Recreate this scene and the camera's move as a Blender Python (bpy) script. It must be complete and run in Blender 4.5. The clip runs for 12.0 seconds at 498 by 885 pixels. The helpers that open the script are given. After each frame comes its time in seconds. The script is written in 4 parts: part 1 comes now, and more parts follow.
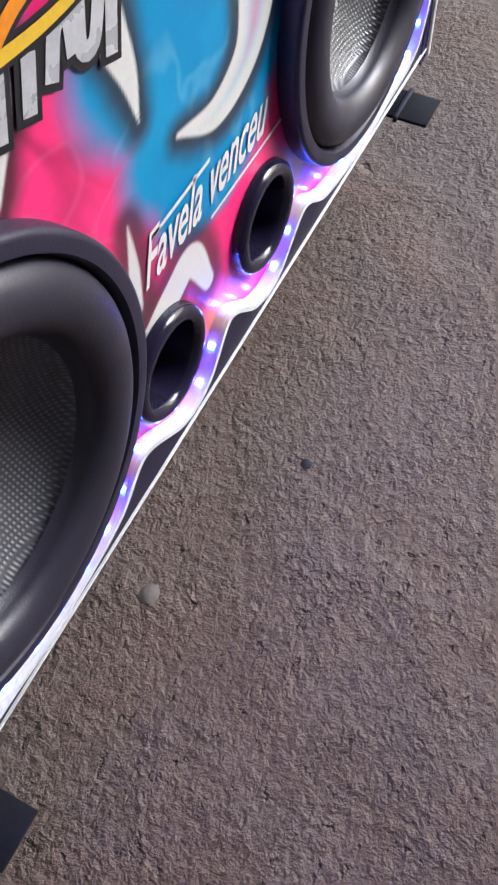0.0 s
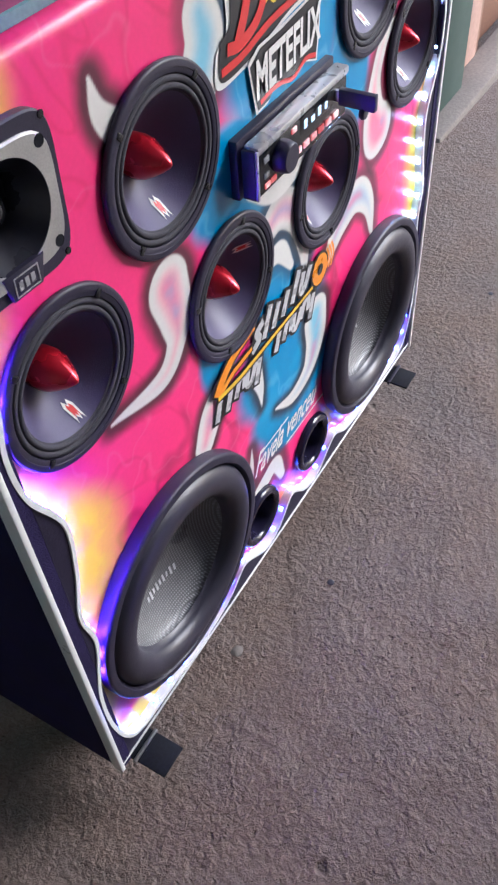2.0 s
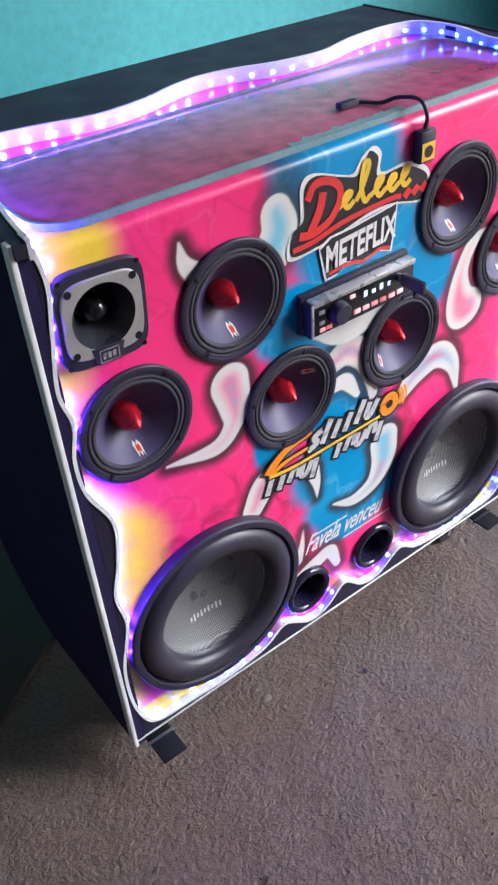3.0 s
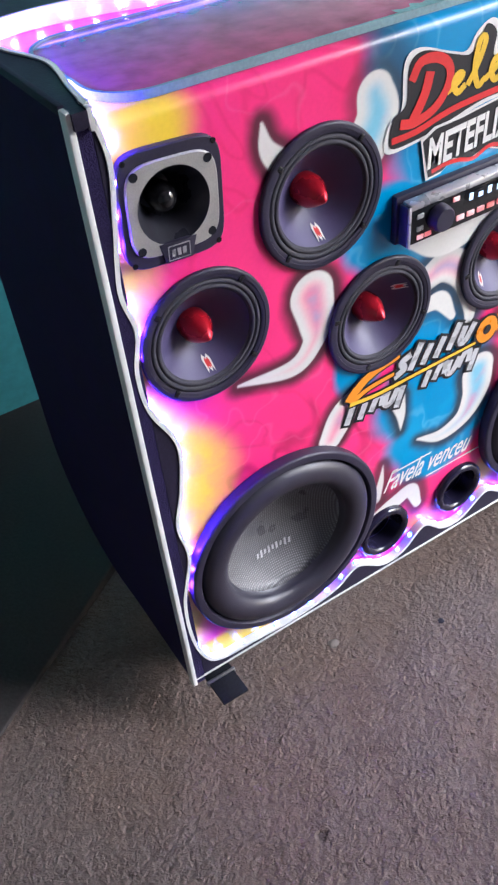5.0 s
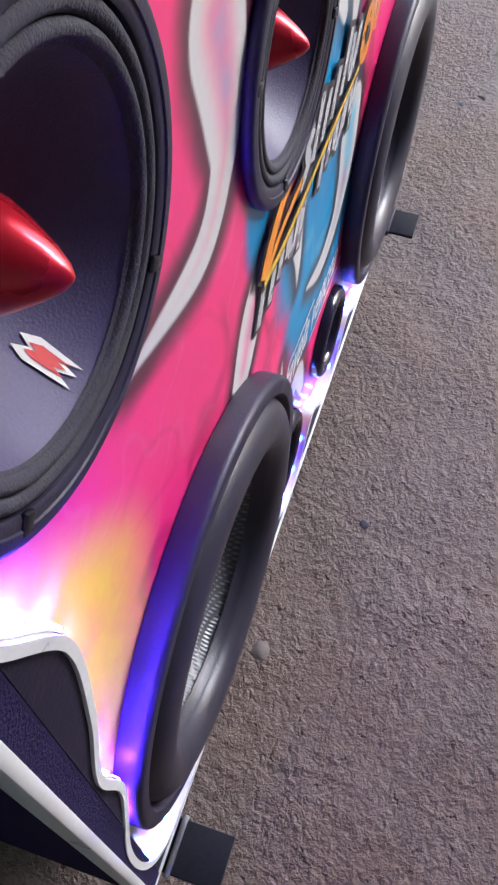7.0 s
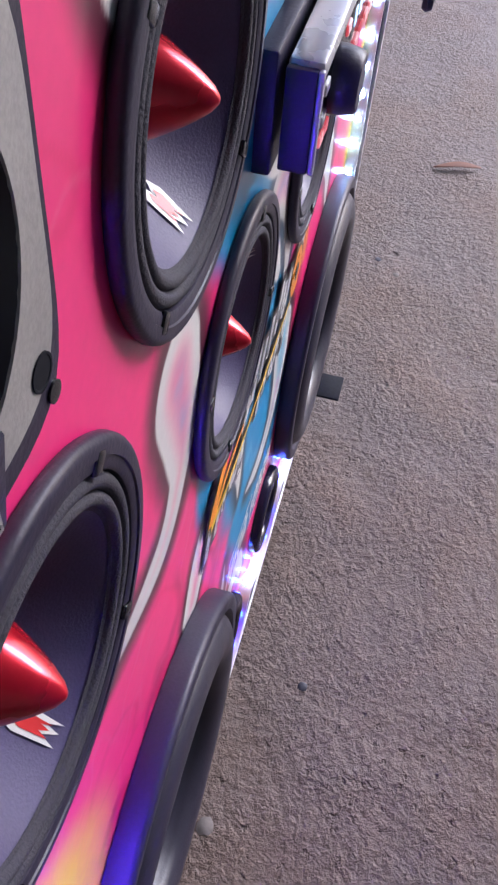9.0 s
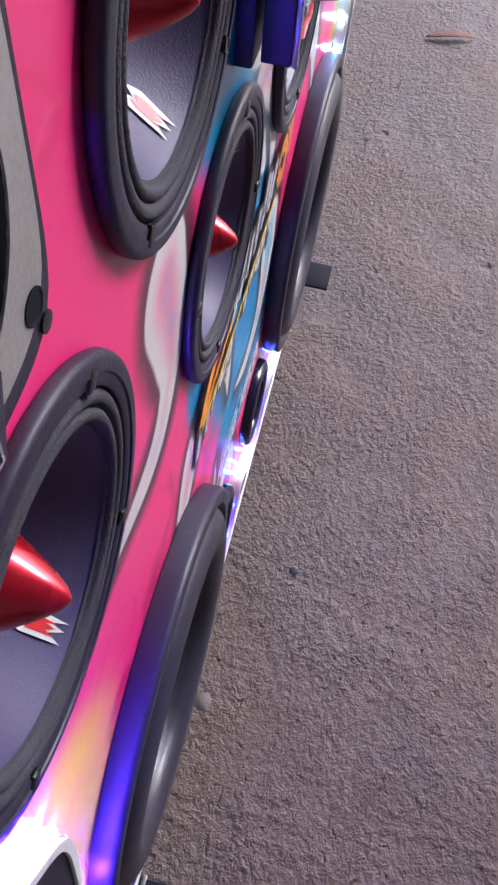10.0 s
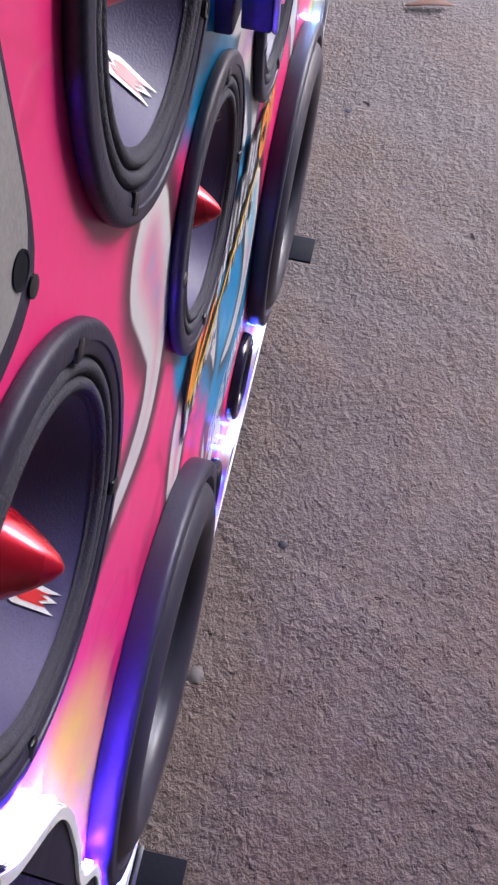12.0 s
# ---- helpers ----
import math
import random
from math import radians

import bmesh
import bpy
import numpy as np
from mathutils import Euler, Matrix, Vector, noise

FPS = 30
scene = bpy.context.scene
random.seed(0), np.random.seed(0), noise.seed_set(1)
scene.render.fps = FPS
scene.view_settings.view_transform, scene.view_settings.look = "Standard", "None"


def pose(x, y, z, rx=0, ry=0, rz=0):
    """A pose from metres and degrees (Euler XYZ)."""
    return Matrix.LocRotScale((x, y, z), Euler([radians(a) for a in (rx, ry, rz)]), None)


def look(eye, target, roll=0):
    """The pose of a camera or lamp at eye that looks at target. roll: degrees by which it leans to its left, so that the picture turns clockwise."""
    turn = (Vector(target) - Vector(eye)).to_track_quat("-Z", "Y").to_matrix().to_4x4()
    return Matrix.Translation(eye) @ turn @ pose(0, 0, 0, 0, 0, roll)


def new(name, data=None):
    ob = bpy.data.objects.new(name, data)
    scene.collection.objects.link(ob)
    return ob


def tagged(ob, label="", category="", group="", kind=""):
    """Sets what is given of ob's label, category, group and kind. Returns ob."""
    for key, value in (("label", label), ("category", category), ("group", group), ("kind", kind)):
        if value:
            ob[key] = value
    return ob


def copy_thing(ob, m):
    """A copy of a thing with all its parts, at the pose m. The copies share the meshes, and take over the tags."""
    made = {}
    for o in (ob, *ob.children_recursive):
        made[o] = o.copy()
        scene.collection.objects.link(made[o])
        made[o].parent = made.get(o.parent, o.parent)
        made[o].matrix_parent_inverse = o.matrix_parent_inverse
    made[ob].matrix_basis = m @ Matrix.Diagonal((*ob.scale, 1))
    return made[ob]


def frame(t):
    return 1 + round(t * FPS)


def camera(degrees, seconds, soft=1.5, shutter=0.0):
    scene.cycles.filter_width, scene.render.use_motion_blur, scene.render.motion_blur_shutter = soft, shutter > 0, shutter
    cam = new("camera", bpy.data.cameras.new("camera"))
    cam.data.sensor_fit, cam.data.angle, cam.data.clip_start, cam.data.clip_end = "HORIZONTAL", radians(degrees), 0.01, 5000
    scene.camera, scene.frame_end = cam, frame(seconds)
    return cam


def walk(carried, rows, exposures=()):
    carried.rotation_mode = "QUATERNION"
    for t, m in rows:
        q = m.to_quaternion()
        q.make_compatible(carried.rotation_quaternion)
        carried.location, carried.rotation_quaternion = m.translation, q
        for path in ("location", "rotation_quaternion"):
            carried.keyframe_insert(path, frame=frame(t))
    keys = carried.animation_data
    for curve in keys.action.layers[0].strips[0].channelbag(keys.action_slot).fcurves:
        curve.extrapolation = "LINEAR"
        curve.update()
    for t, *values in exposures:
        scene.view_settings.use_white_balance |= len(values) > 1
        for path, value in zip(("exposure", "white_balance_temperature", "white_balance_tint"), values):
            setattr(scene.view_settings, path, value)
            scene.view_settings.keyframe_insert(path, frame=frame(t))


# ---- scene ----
cam = camera(32.9, 12.0, soft=2.4)
PATH = [
    (0.0, (-0.3613, -0.2483, 0.7206), (0.0512, 0.0169, -0.1509), -6.15),
    (0.5, (-0.3712, -0.2489, 0.7425), (0.0448, 0.0077, -0.1299), -4.79),
    (1.0, (-0.4363, -0.2623, 0.8501), (-0.0088, 0.0011, -0.0147), -3.73),
    (1.5, (-0.5576, -0.3142, 1.0211), (-0.0639, -0.0161, 0.2042), -2.61),
    (2.0, (-0.6923, -0.4028, 1.1757), (-0.1378, -0.0324, 0.4305), -4.37),
    (2.5, (-0.7352, -0.5455, 1.288), (-0.2167, -0.0294, 0.6063), -5.66),
    (3.0, (-0.7132, -0.7628, 1.3301), (-0.2663, -0.1242, 0.7036), -4.27),
    (3.5, (-0.758, -0.9225, 1.3354), (-0.3512, -0.2269, 0.7433), -4.51),
    (3.7, (-0.7978, -0.9784, 1.3248), (-0.3973, -0.2788, 0.7331), -2.05),
    (5.3, (-0.6549, -0.5512, 1.1955), (-0.3003, 0.0475, 0.4772), -7.16),
    (5.5, (-0.6335, -0.4391, 1.155), (-0.2272, 0.0749, 0.3995), -6.01),
    (6.0, (-0.5591, -0.2142, 0.9858), (-0.1111, 0.0509, 0.132), -5.34),
    (6.5, (-0.4952, -0.1353, 0.8591), (-0.0333, 0.0627, -0.0054), -4.89),
    (7.0, (-0.486, -0.105, 0.869), (0.546, 0.236, -0.809), -0.1),
    (7.5, (-0.463, -0.076, 0.863), (0.669, 0.211, -0.761), 1.9),
    (7.7, (-0.459, -0.079, 0.880), (0.739, 0.214, -0.695), 3.1),
    (9.3, (-0.435, -0.073, 0.965), (0.794, 0.132, -0.6), 5.6),
    (9.5, (-0.435, -0.072, 0.97), (0.705, 0.111, -0.663), 5.7),
    (10.0, (-0.434, -0.074, 0.967), (0.596, 0.066, -0.742), 6.3),
    (10.5, (-0.436, -0.074, 0.966), (0.593, 0.045, -0.745), 7.3),
    (11.0, (-0.438, -0.075, 0.968), (0.587, 0.032, -0.746), 7.7),
    (11.5, (-0.438, -0.074, 0.966), (0.573, 0.02, -0.757), 8.1),
    (12.0, (-0.438, -0.074, 0.966), (0.555, 0.023, -0.767), 7.0),
]
walk(cam, [(t, look(eye, target, roll)) for t, eye, target, roll in PATH], exposures=[(0.0, 1.18, 5580, 10), (2.5, 1.28, 5460, 11), (3.5, 1.2, 5460, 11), (5.3, 1.44, 5420, 12), (6.2, 1.23, 5480, 12), (9.3, 1.24, 5450, 19), (12.0, 1.27, 5450, 19)])

# ---- world, sun, exposure ----
world = bpy.data.worlds.new("sky")
scene.world = world
world.use_nodes = True
sky = world.node_tree.nodes.new("ShaderNodeTexSky")
sky.sky_type = "NISHITA"
sky.sun_disc = False
sky.sun_elevation, sky.sun_rotation = radians(30), radians(130)
sky.air_density, sky.dust_density = 1.0, 3.0
world.node_tree.links.new(sky.outputs[0], world.node_tree.nodes["Background"].inputs[0])
world.node_tree.nodes["Background"].inputs[1].default_value = 0.15
sun = new("sun", bpy.data.lights.new("sun", "SUN"))
sun.data.energy, sun.data.angle, sun.data.color = 1.55, radians(25), (1.0, 0.96, 0.92)
sun.matrix_world = look((2.4, -1.75, 2.2), (0, 0, 0.4))


# ---- materials ----
def mat(name, base, rough=0.5, metal=0.0, vary=0.12, scale=18.0, bump=0.0, fine=260.0, coat=0.0, spec=0.5):
    """A surface with blotches at two scales in its colour and gloss, and a fine relief."""
    m = bpy.data.materials.new(name)
    m.use_nodes = True
    nt = m.node_tree
    b = nt.nodes["Principled BSDF"]
    b.inputs["Roughness"].default_value, b.inputs["Metallic"].default_value = rough, metal
    b.inputs["Coat Weight"].default_value, b.inputs["Coat Roughness"].default_value = coat, 0.08
    b.inputs["Specular IOR Level"].default_value = spec
    co = nt.nodes.new("ShaderNodeTexCoord")
    big, small = nt.nodes.new("ShaderNodeTexNoise"), nt.nodes.new("ShaderNodeTexNoise")
    big.inputs["Scale"].default_value, big.inputs["Detail"].default_value = scale, 5.0
    small.inputs["Scale"].default_value, small.inputs["Detail"].default_value = fine, 3.0
    add = nt.nodes.new("ShaderNodeMath")
    add.operation = "ADD"
    ramp = nt.nodes.new("ShaderNodeMapRange")
    ramp.inputs["From Min"].default_value, ramp.inputs["From Max"].default_value = 0.6, 1.4
    ramp.inputs["To Min"].default_value, ramp.inputs["To Max"].default_value = 1.0 - vary, 1.0 + vary
    mix = nt.nodes.new("ShaderNodeVectorMath")
    mix.operation = "SCALE"
    mix.inputs[0].default_value = base[:3]
    for n in (big, small):
        nt.links.new(co.outputs["Object"], n.inputs["Vector"])
    nt.links.new(big.outputs["Fac"], add.inputs[0])
    nt.links.new(small.outputs["Fac"], add.inputs[1])
    nt.links.new(add.outputs[0], ramp.inputs["Value"])
    nt.links.new(ramp.outputs[0], mix.inputs["Scale"])
    nt.links.new(mix.outputs[0], b.inputs["Base Color"])
    gloss = nt.nodes.new("ShaderNodeMapRange")
    gloss.inputs["From Min"].default_value, gloss.inputs["From Max"].default_value = 0.3, 0.7
    gloss.inputs["To Min"].default_value, gloss.inputs["To Max"].default_value = max(rough - 0.08, 0.02), min(rough + 0.08, 1.0)
    nt.links.new(big.outputs["Fac"], gloss.inputs["Value"])
    nt.links.new(gloss.outputs[0], b.inputs["Roughness"])
    if bump:
        bp = nt.nodes.new("ShaderNodeBump")
        bp.inputs["Strength"].default_value, bp.inputs["Distance"].default_value = bump, 0.002
        nt.links.new(small.outputs["Fac"], bp.inputs["Height"])
        nt.links.new(bp.outputs[0], b.inputs["Normal"])
    return m


def glow(name, colour, strength):
    m = bpy.data.materials.new(name)
    m.use_nodes = True
    b = m.node_tree.nodes["Principled BSDF"]
    b.inputs["Base Color"].default_value = (0.8, 0.8, 0.8, 1)
    b.inputs["Emission Color"].default_value, b.inputs["Emission Strength"].default_value = (*colour, 1), strength
    return m


def floor_material():
    """Worn brown concrete: uneven grit, trodden smoother patches, dark pits, dusty blotches."""
    m = mat("rough_concrete", (0.155, 0.115, 0.105), 0.56, vary=0.22, scale=5.0, fine=420.0, spec=0.36)
    nt = m.node_tree
    b = nt.nodes["Principled BSDF"]
    co = nt.nodes["Texture Coordinate"]

    def noise(scale, detail, rough=0.55, warp=0.0):
        n = nt.nodes.new("ShaderNodeTexNoise")
        n.inputs["Scale"].default_value, n.inputs["Detail"].default_value = scale, detail
        n.inputs["Roughness"].default_value, n.inputs["Distortion"].default_value = rough, warp
        nt.links.new(co.outputs["Object"], n.inputs["Vector"])
        return n.outputs["Fac"]

    def ramp(value, a, b0, lo, hi):
        r = nt.nodes.new("ShaderNodeMapRange")
        r.interpolation_type = "SMOOTHSTEP"
        for k, v in zip(("From Min", "From Max", "To Min", "To Max"), (a, b0, lo, hi)):
            r.inputs[k].default_value = v
        nt.links.new(value, r.inputs["Value"])
        return r.outputs[0]

    def calc(kind, p, q):
        n = nt.nodes.new("ShaderNodeMath")
        n.operation = kind
        for k, v in enumerate((p, q)):
            if isinstance(v, float):
                n.inputs[k].default_value = v
            else:
                nt.links.new(v, n.inputs[k])
        return n.outputs[0]

    lumps = noise(112.0, 4.0, 0.62, 0.3)
    swell = noise(48.0, 3.0, 0.55)
    grains = noise(330.0, 2.0)
    patches = ramp(noise(5.5, 4.0, 0.6), 0.34, 0.62, 0.5, 1.0)
    pits = ramp(noise(88.0, 3.0, 0.6), 0.60, 0.76, 0.0, 1.0)
    holes = ramp(noise(21.0, 2.0, 0.5), 0.70, 0.80, 0.0, 1.0)
    height = calc("ADD", calc("MULTIPLY", lumps, 0.85), calc("MULTIPLY", grains, 0.22))
    height = calc("ADD", height, calc("MULTIPLY", swell, 0.45))
    height = calc("SUBTRACT", calc("MULTIPLY", height, patches), calc("MULTIPLY", pits, 0.42))
    height = calc("SUBTRACT", height, calc("MULTIPLY", holes, 0.5))
    tone = calc("SUBTRACT", ramp(lumps, 0.25, 0.8, 0.80, 1.14), calc("MULTIPLY", pits, 0.26))
    tone = calc("SUBTRACT", tone, calc("MULTIPLY", holes, 0.30))
    earth = nt.nodes.new("ShaderNodeMixRGB")
    earth.inputs[1].default_value, earth.inputs[2].default_value = (0.146, 0.099, 0.079, 1), (0.143, 0.108, 0.099, 1)
    nt.links.new(ramp(noise(3.2, 6.0, 0.62), 0.35, 0.65, 0.0, 1.0), earth.inputs[0])
    dust = nt.nodes.new("ShaderNodeMixRGB")
    dust.inputs[2].default_value = (0.27, 0.225, 0.205, 1)
    nt.links.new(earth.outputs[0], dust.inputs[1])
    nt.links.new(ramp(noise(150.0, 3.0, 0.6), 0.60, 0.78, 0.0, 0.5), dust.inputs[0])
    first_scale = [n for n in nt.nodes if n.bl_idname == "ShaderNodeVectorMath"][0]
    shade = nt.nodes.new("ShaderNodeVectorMath")
    shade.operation = "SCALE"
    nt.links.new(dust.outputs[0], first_scale.inputs[0])
    nt.links.new(first_scale.outputs[0], shade.inputs[0])
    nt.links.new(tone, shade.inputs["Scale"])
    nt.links.new(shade.outputs[0], b.inputs["Base Color"])
    bp = nt.nodes.new("ShaderNodeBump")
    bp.inputs["Strength"].default_value, bp.inputs["Distance"].default_value = 0.95, 0.0105
    nt.links.new(height, bp.inputs["Height"])
    nt.links.new(bp.outputs[0], b.inputs["Normal"])
    return m


def cone_material(name, base, pitch, rough=0.55):
    """Woven fibre: two crossing fine waves in relief and tone."""
    m = mat(name, base, rough, vary=0.15, scale=12.0, fine=300.0)
    nt = m.node_tree
    b = nt.nodes["Principled BSDF"]
    co = nt.nodes["Texture Coordinate"]
    waves = []
    for axis in ("X", "Z"):
        w = nt.nodes.new("ShaderNodeTexWave")
        w.bands_direction = axis
        w.inputs["Scale"].default_value = 0.314 / pitch
        w.inputs["Distortion"].default_value = 0.15
        nt.links.new(co.outputs["Object"], w.inputs["Vector"])
        waves.append(w)
    mul = nt.nodes.new("ShaderNodeMath")
    mul.operation = "MULTIPLY"
    for i, w in enumerate(waves):
        nt.links.new(w.outputs["Fac"], mul.inputs[i])
    bp = nt.nodes.new("ShaderNodeBump")
    tone = nt.nodes.new("ShaderNodeMapRange")
    tone.inputs["To Min"].default_value, tone.inputs["To Max"].default_value = 0.5, 1.5
    nt.links.new(mul.outputs[0], tone.inputs["Value"])
    shade = nt.nodes.new("ShaderNodeVectorMath")
    shade.operation = "SCALE"
    first_scale = [n for n in nt.nodes if n.bl_idname == "ShaderNodeVectorMath" and n is not shade][0]
    nt.links.new(first_scale.outputs[0], shade.inputs[0])
    nt.links.new(tone.outputs[0], shade.inputs["Scale"])
    nt.links.new(shade.outputs[0], b.inputs["Base Color"])
    bp.inputs["Strength"].default_value, bp.inputs["Distance"].default_value = 0.7, 0.0007
    nt.links.new(mul.outputs[0], bp.inputs["Height"])
    nt.links.new(bp.outputs[0], b.inputs["Normal"])
    return m


def art_material():
    """Airbrushed, varnished paint: the colours lie in the panel's own colour layer."""
    m = mat("airbrushed_paint", (1, 1, 1), 0.36, vary=0.05, scale=9.0, fine=200.0, coat=0.22, spec=0.4)
    nt = m.node_tree
    b = nt.nodes["Principled BSDF"]
    paint = nt.nodes.new("ShaderNodeVertexColor")
    paint.layer_name = "paint"
    scaled = [n for n in nt.nodes if n.bl_idname == "ShaderNodeVectorMath"][0]
    nt.links.new(paint.outputs["Color"], scaled.inputs[0])
    return m


M_FLOOR = floor_material()
M_TEAL = mat("teal_wall_paint", (0.095, 0.43, 0.47), 0.55, vary=0.18, scale=2.2, bump=0.25, fine=60.0)
M_PINKWALL = mat("salmon_plaster", (0.42, 0.27, 0.22), 0.7, vary=0.2, scale=4.0, bump=0.3, fine=80.0)
M_DARKGREEN = mat("dark_green_paint", (0.03, 0.06, 0.05), 0.6, vary=0.2, scale=5.0)
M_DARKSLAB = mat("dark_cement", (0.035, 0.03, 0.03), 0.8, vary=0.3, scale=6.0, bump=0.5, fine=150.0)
# the next two are for the added light-shaping ceiling and walls, out of view
M_CEIL = mat("unseen_ceiling_plaster", (0.55, 0.53, 0.50), 0.8, vary=0.12, scale=3.0, bump=0.3, fine=80.0)
M_GREYWALL = mat("unseen_wall_plaster", (0.44, 0.43, 0.42), 0.8, vary=0.2, scale=3.0, bump=0.3, fine=80.0)
M_DOOR = mat("brown_varnished_wood", (0.23, 0.12, 0.08), 0.5, vary=0.25, scale=9.0, bump=0.2, fine=120.0)
M_STEP = mat("worn_cement", (0.22, 0.19, 0.17), 0.8, vary=0.25, scale=6.0, bump=0.5, fine=120.0)
# black laminate and carpet, their colours lifted to violet for LED glare and haze
M_BLACK = mat("black_laminate", (0.017, 0.014, 0.034), 0.55, vary=0.3, scale=14.0, bump=0.15, fine=400.0, spec=0.3)
M_CARPET = mat("black_carpet_violet_haze", (0.024, 0.018, 0.062), 0.9, vary=0.4, scale=30.0, bump=0.9, fine=700.0, spec=0.12)
M_WHITE = mat("white_edge_band", (0.78, 0.78, 0.77), 0.35, vary=0.06, scale=20.0)
M_TAPE = mat("white_led_tape", (0.75, 0.75, 0.78), 0.4, vary=0.08, scale=40.0)
M_ART = art_material()
# rubber, ring and cloth blacks also raised towards violet to imitate haze
M_RUBBER = mat("black_rubber", (0.027, 0.025, 0.040), 0.42, vary=0.2, scale=25.0, bump=0.12, fine=600.0)
M_RING = mat("black_plastic_ring", (0.028, 0.025, 0.046), 0.45, spec=0.35, vary=0.2, scale=25.0, bump=0.1, fine=500.0)
M_FOAM = mat("black_cloth_surround", (0.046, 0.044, 0.058), 0.85, vary=0.3, scale=40.0, bump=0.4, fine=900.0)
# black paper; the violet in its colour stands in for LED glow
M_PAPER = mat("black_paper_cone_violet_glow", (0.062, 0.052, 0.130), 0.5, vary=0.2, scale=30.0, bump=0.16, fine=900.0)
M_WEAVE = cone_material("woven_fibre_cone", (0.17, 0.17, 0.18), 0.0034, 0.32)
M_RED = mat("red_anodised", (0.62, 0.012, 0.03), 0.28, metal=0.55, vary=0.1, scale=20.0, coat=0.4)
M_STICKER_W = mat("white_vinyl", (0.75, 0.74, 0.72), 0.35, vary=0.05)
M_STICKER_R = mat("red_vinyl", (0.62, 0.03, 0.03), 0.35, vary=0.08)
M_STICKER_K = mat("black_vinyl", (0.015, 0.015, 0.018), 0.35, vary=0.1)
M_STICKER_Y = mat("yellow_vinyl", (0.75, 0.48, 0.03), 0.35, vary=0.1)
M_STICKER_O = mat("orange_vinyl", (0.80, 0.27, 0.01), 0.35, vary=0.15)
M_STICKER_G = mat("silver_vinyl", (0.55, 0.56, 0.58), 0.3, metal=0.2, vary=0.10, scale=60.0)
M_GREYFACE = mat("grey_painted_metal", (0.44, 0.43, 0.41), 0.4, metal=0.4, vary=0.15, scale=40.0, bump=0.1, fine=700.0)
M_HORN = mat("black_horn", (0.02, 0.02, 0.028), 0.3, vary=0.2, scale=30.0)
M_FOOT = mat("matt_black_plate", (0.012, 0.013, 0.018), 0.75, vary=0.3, scale=30.0, spec=0.15)
M_STEEL = mat("zinc_steel", (0.45, 0.45, 0.46), 0.35, metal=0.9, vary=0.2, scale=60.0)
M_GLOSSK = mat("gloss_black_plastic", (0.01, 0.01, 0.012), 0.12, vary=0.2, scale=40.0)
# black tube with the blue LED glow inside the port put into its colour
M_TUBE = mat("black_port_tube_blue_glow", (0.035, 0.028, 0.15), 0.35, vary=0.2, scale=40.0)
M_PORT = mat("gloss_black_port", (0.014, 0.012, 0.03), 0.16, vary=0.2, scale=40.0)
M_SILVER = mat("silver_plastic", (0.45, 0.45, 0.47), 0.3, metal=0.5, vary=0.02, scale=50.0)
M_DISPLAY = glow("lit_display", (0.45, 0.7, 1.0), 0.5)
M_BUTTON = glow("red_lit_buttons", (1.0, 0.05, 0.05), 0.22)
M_LED = glow("violet_led_diode", (0.095, 0.022, 1.0), 430.0)
M_LED_DIM = glow("blue_led_diode", (0.03, 0.07, 1.0), 70.0)
M_LED_TOP = glow("deep_violet_led_diode", (0.085, 0.05, 1.0), 700.0)
M_LED_COOL = glow("cool_led_diode", (0.34, 0.60, 1.0), 70.0)
M_STONE = mat("pale_stone", (0.185, 0.158, 0.148), 0.85, vary=0.2, scale=60.0)
M_LEAF = mat("dry_leaf", (0.16, 0.07, 0.04), 0.7, vary=0.3, scale=80.0)
M_GREENGLASS = mat("smoked_acrylic", (0.42, 0.085, 0.17), 0.12, vary=0.45, scale=7.0, fine=40.0, coat=0.5)
M_ACRYLEDGE = mat("acrylic_edge", (0.22, 0.33, 0.36), 0.15, vary=0.2, scale=20.0)


# ---- mesh helpers ----
def thing(name, label, category, place=(0, 0, 0), group="", kind=""):
    ob = new(name)
    ob.location = place
    return tagged(ob, label, category, group, kind)


def part(name, bm, material, parent=None, label="", smooth=True):
    me = bpy.data.meshes.new(name)
    bm.normal_update()
    bm.to_mesh(me)
    bm.free()
    me.materials.append(material)
    if smooth:
        me.polygons.foreach_set("use_smooth", [True] * len(me.polygons))
        me.set_sharp_from_angle(angle=radians(40))
    ob = new(name, me)
    if parent:
        ob.parent = parent
    return tagged(ob, label)


def lathe(profile, seg=72, bm=None, turn=None):
    """Turns (radius, height) pairs round the axis that points out of the panel (-y)."""
    bm = bm or bmesh.new()
    rings = []
    for r, h in profile:
        if r < 1e-6:
            rings.append([bm.verts.new((0, -h, 0))])
        else:
            rings.append([bm.verts.new((r * math.cos(2 * math.pi * k / seg), -h, r * math.sin(2 * math.pi * k / seg))) for k in range(seg)])
    for a, b in zip(rings, rings[1:]):
        for k in range(seg):
            j = (k + 1) % seg
            if len(a) == 1 and len(b) > 1:
                bm.faces.new((a[0], b[k], b[j]))
            elif len(b) == 1 and len(a) > 1:
                bm.faces.new((a[k], b[0], a[j]))
            elif len(a) > 1:
                bm.faces.new((a[k], b[k], b[j], a[j]))
    bmesh.ops.recalc_face_normals(bm, faces=bm.faces)
    return bm


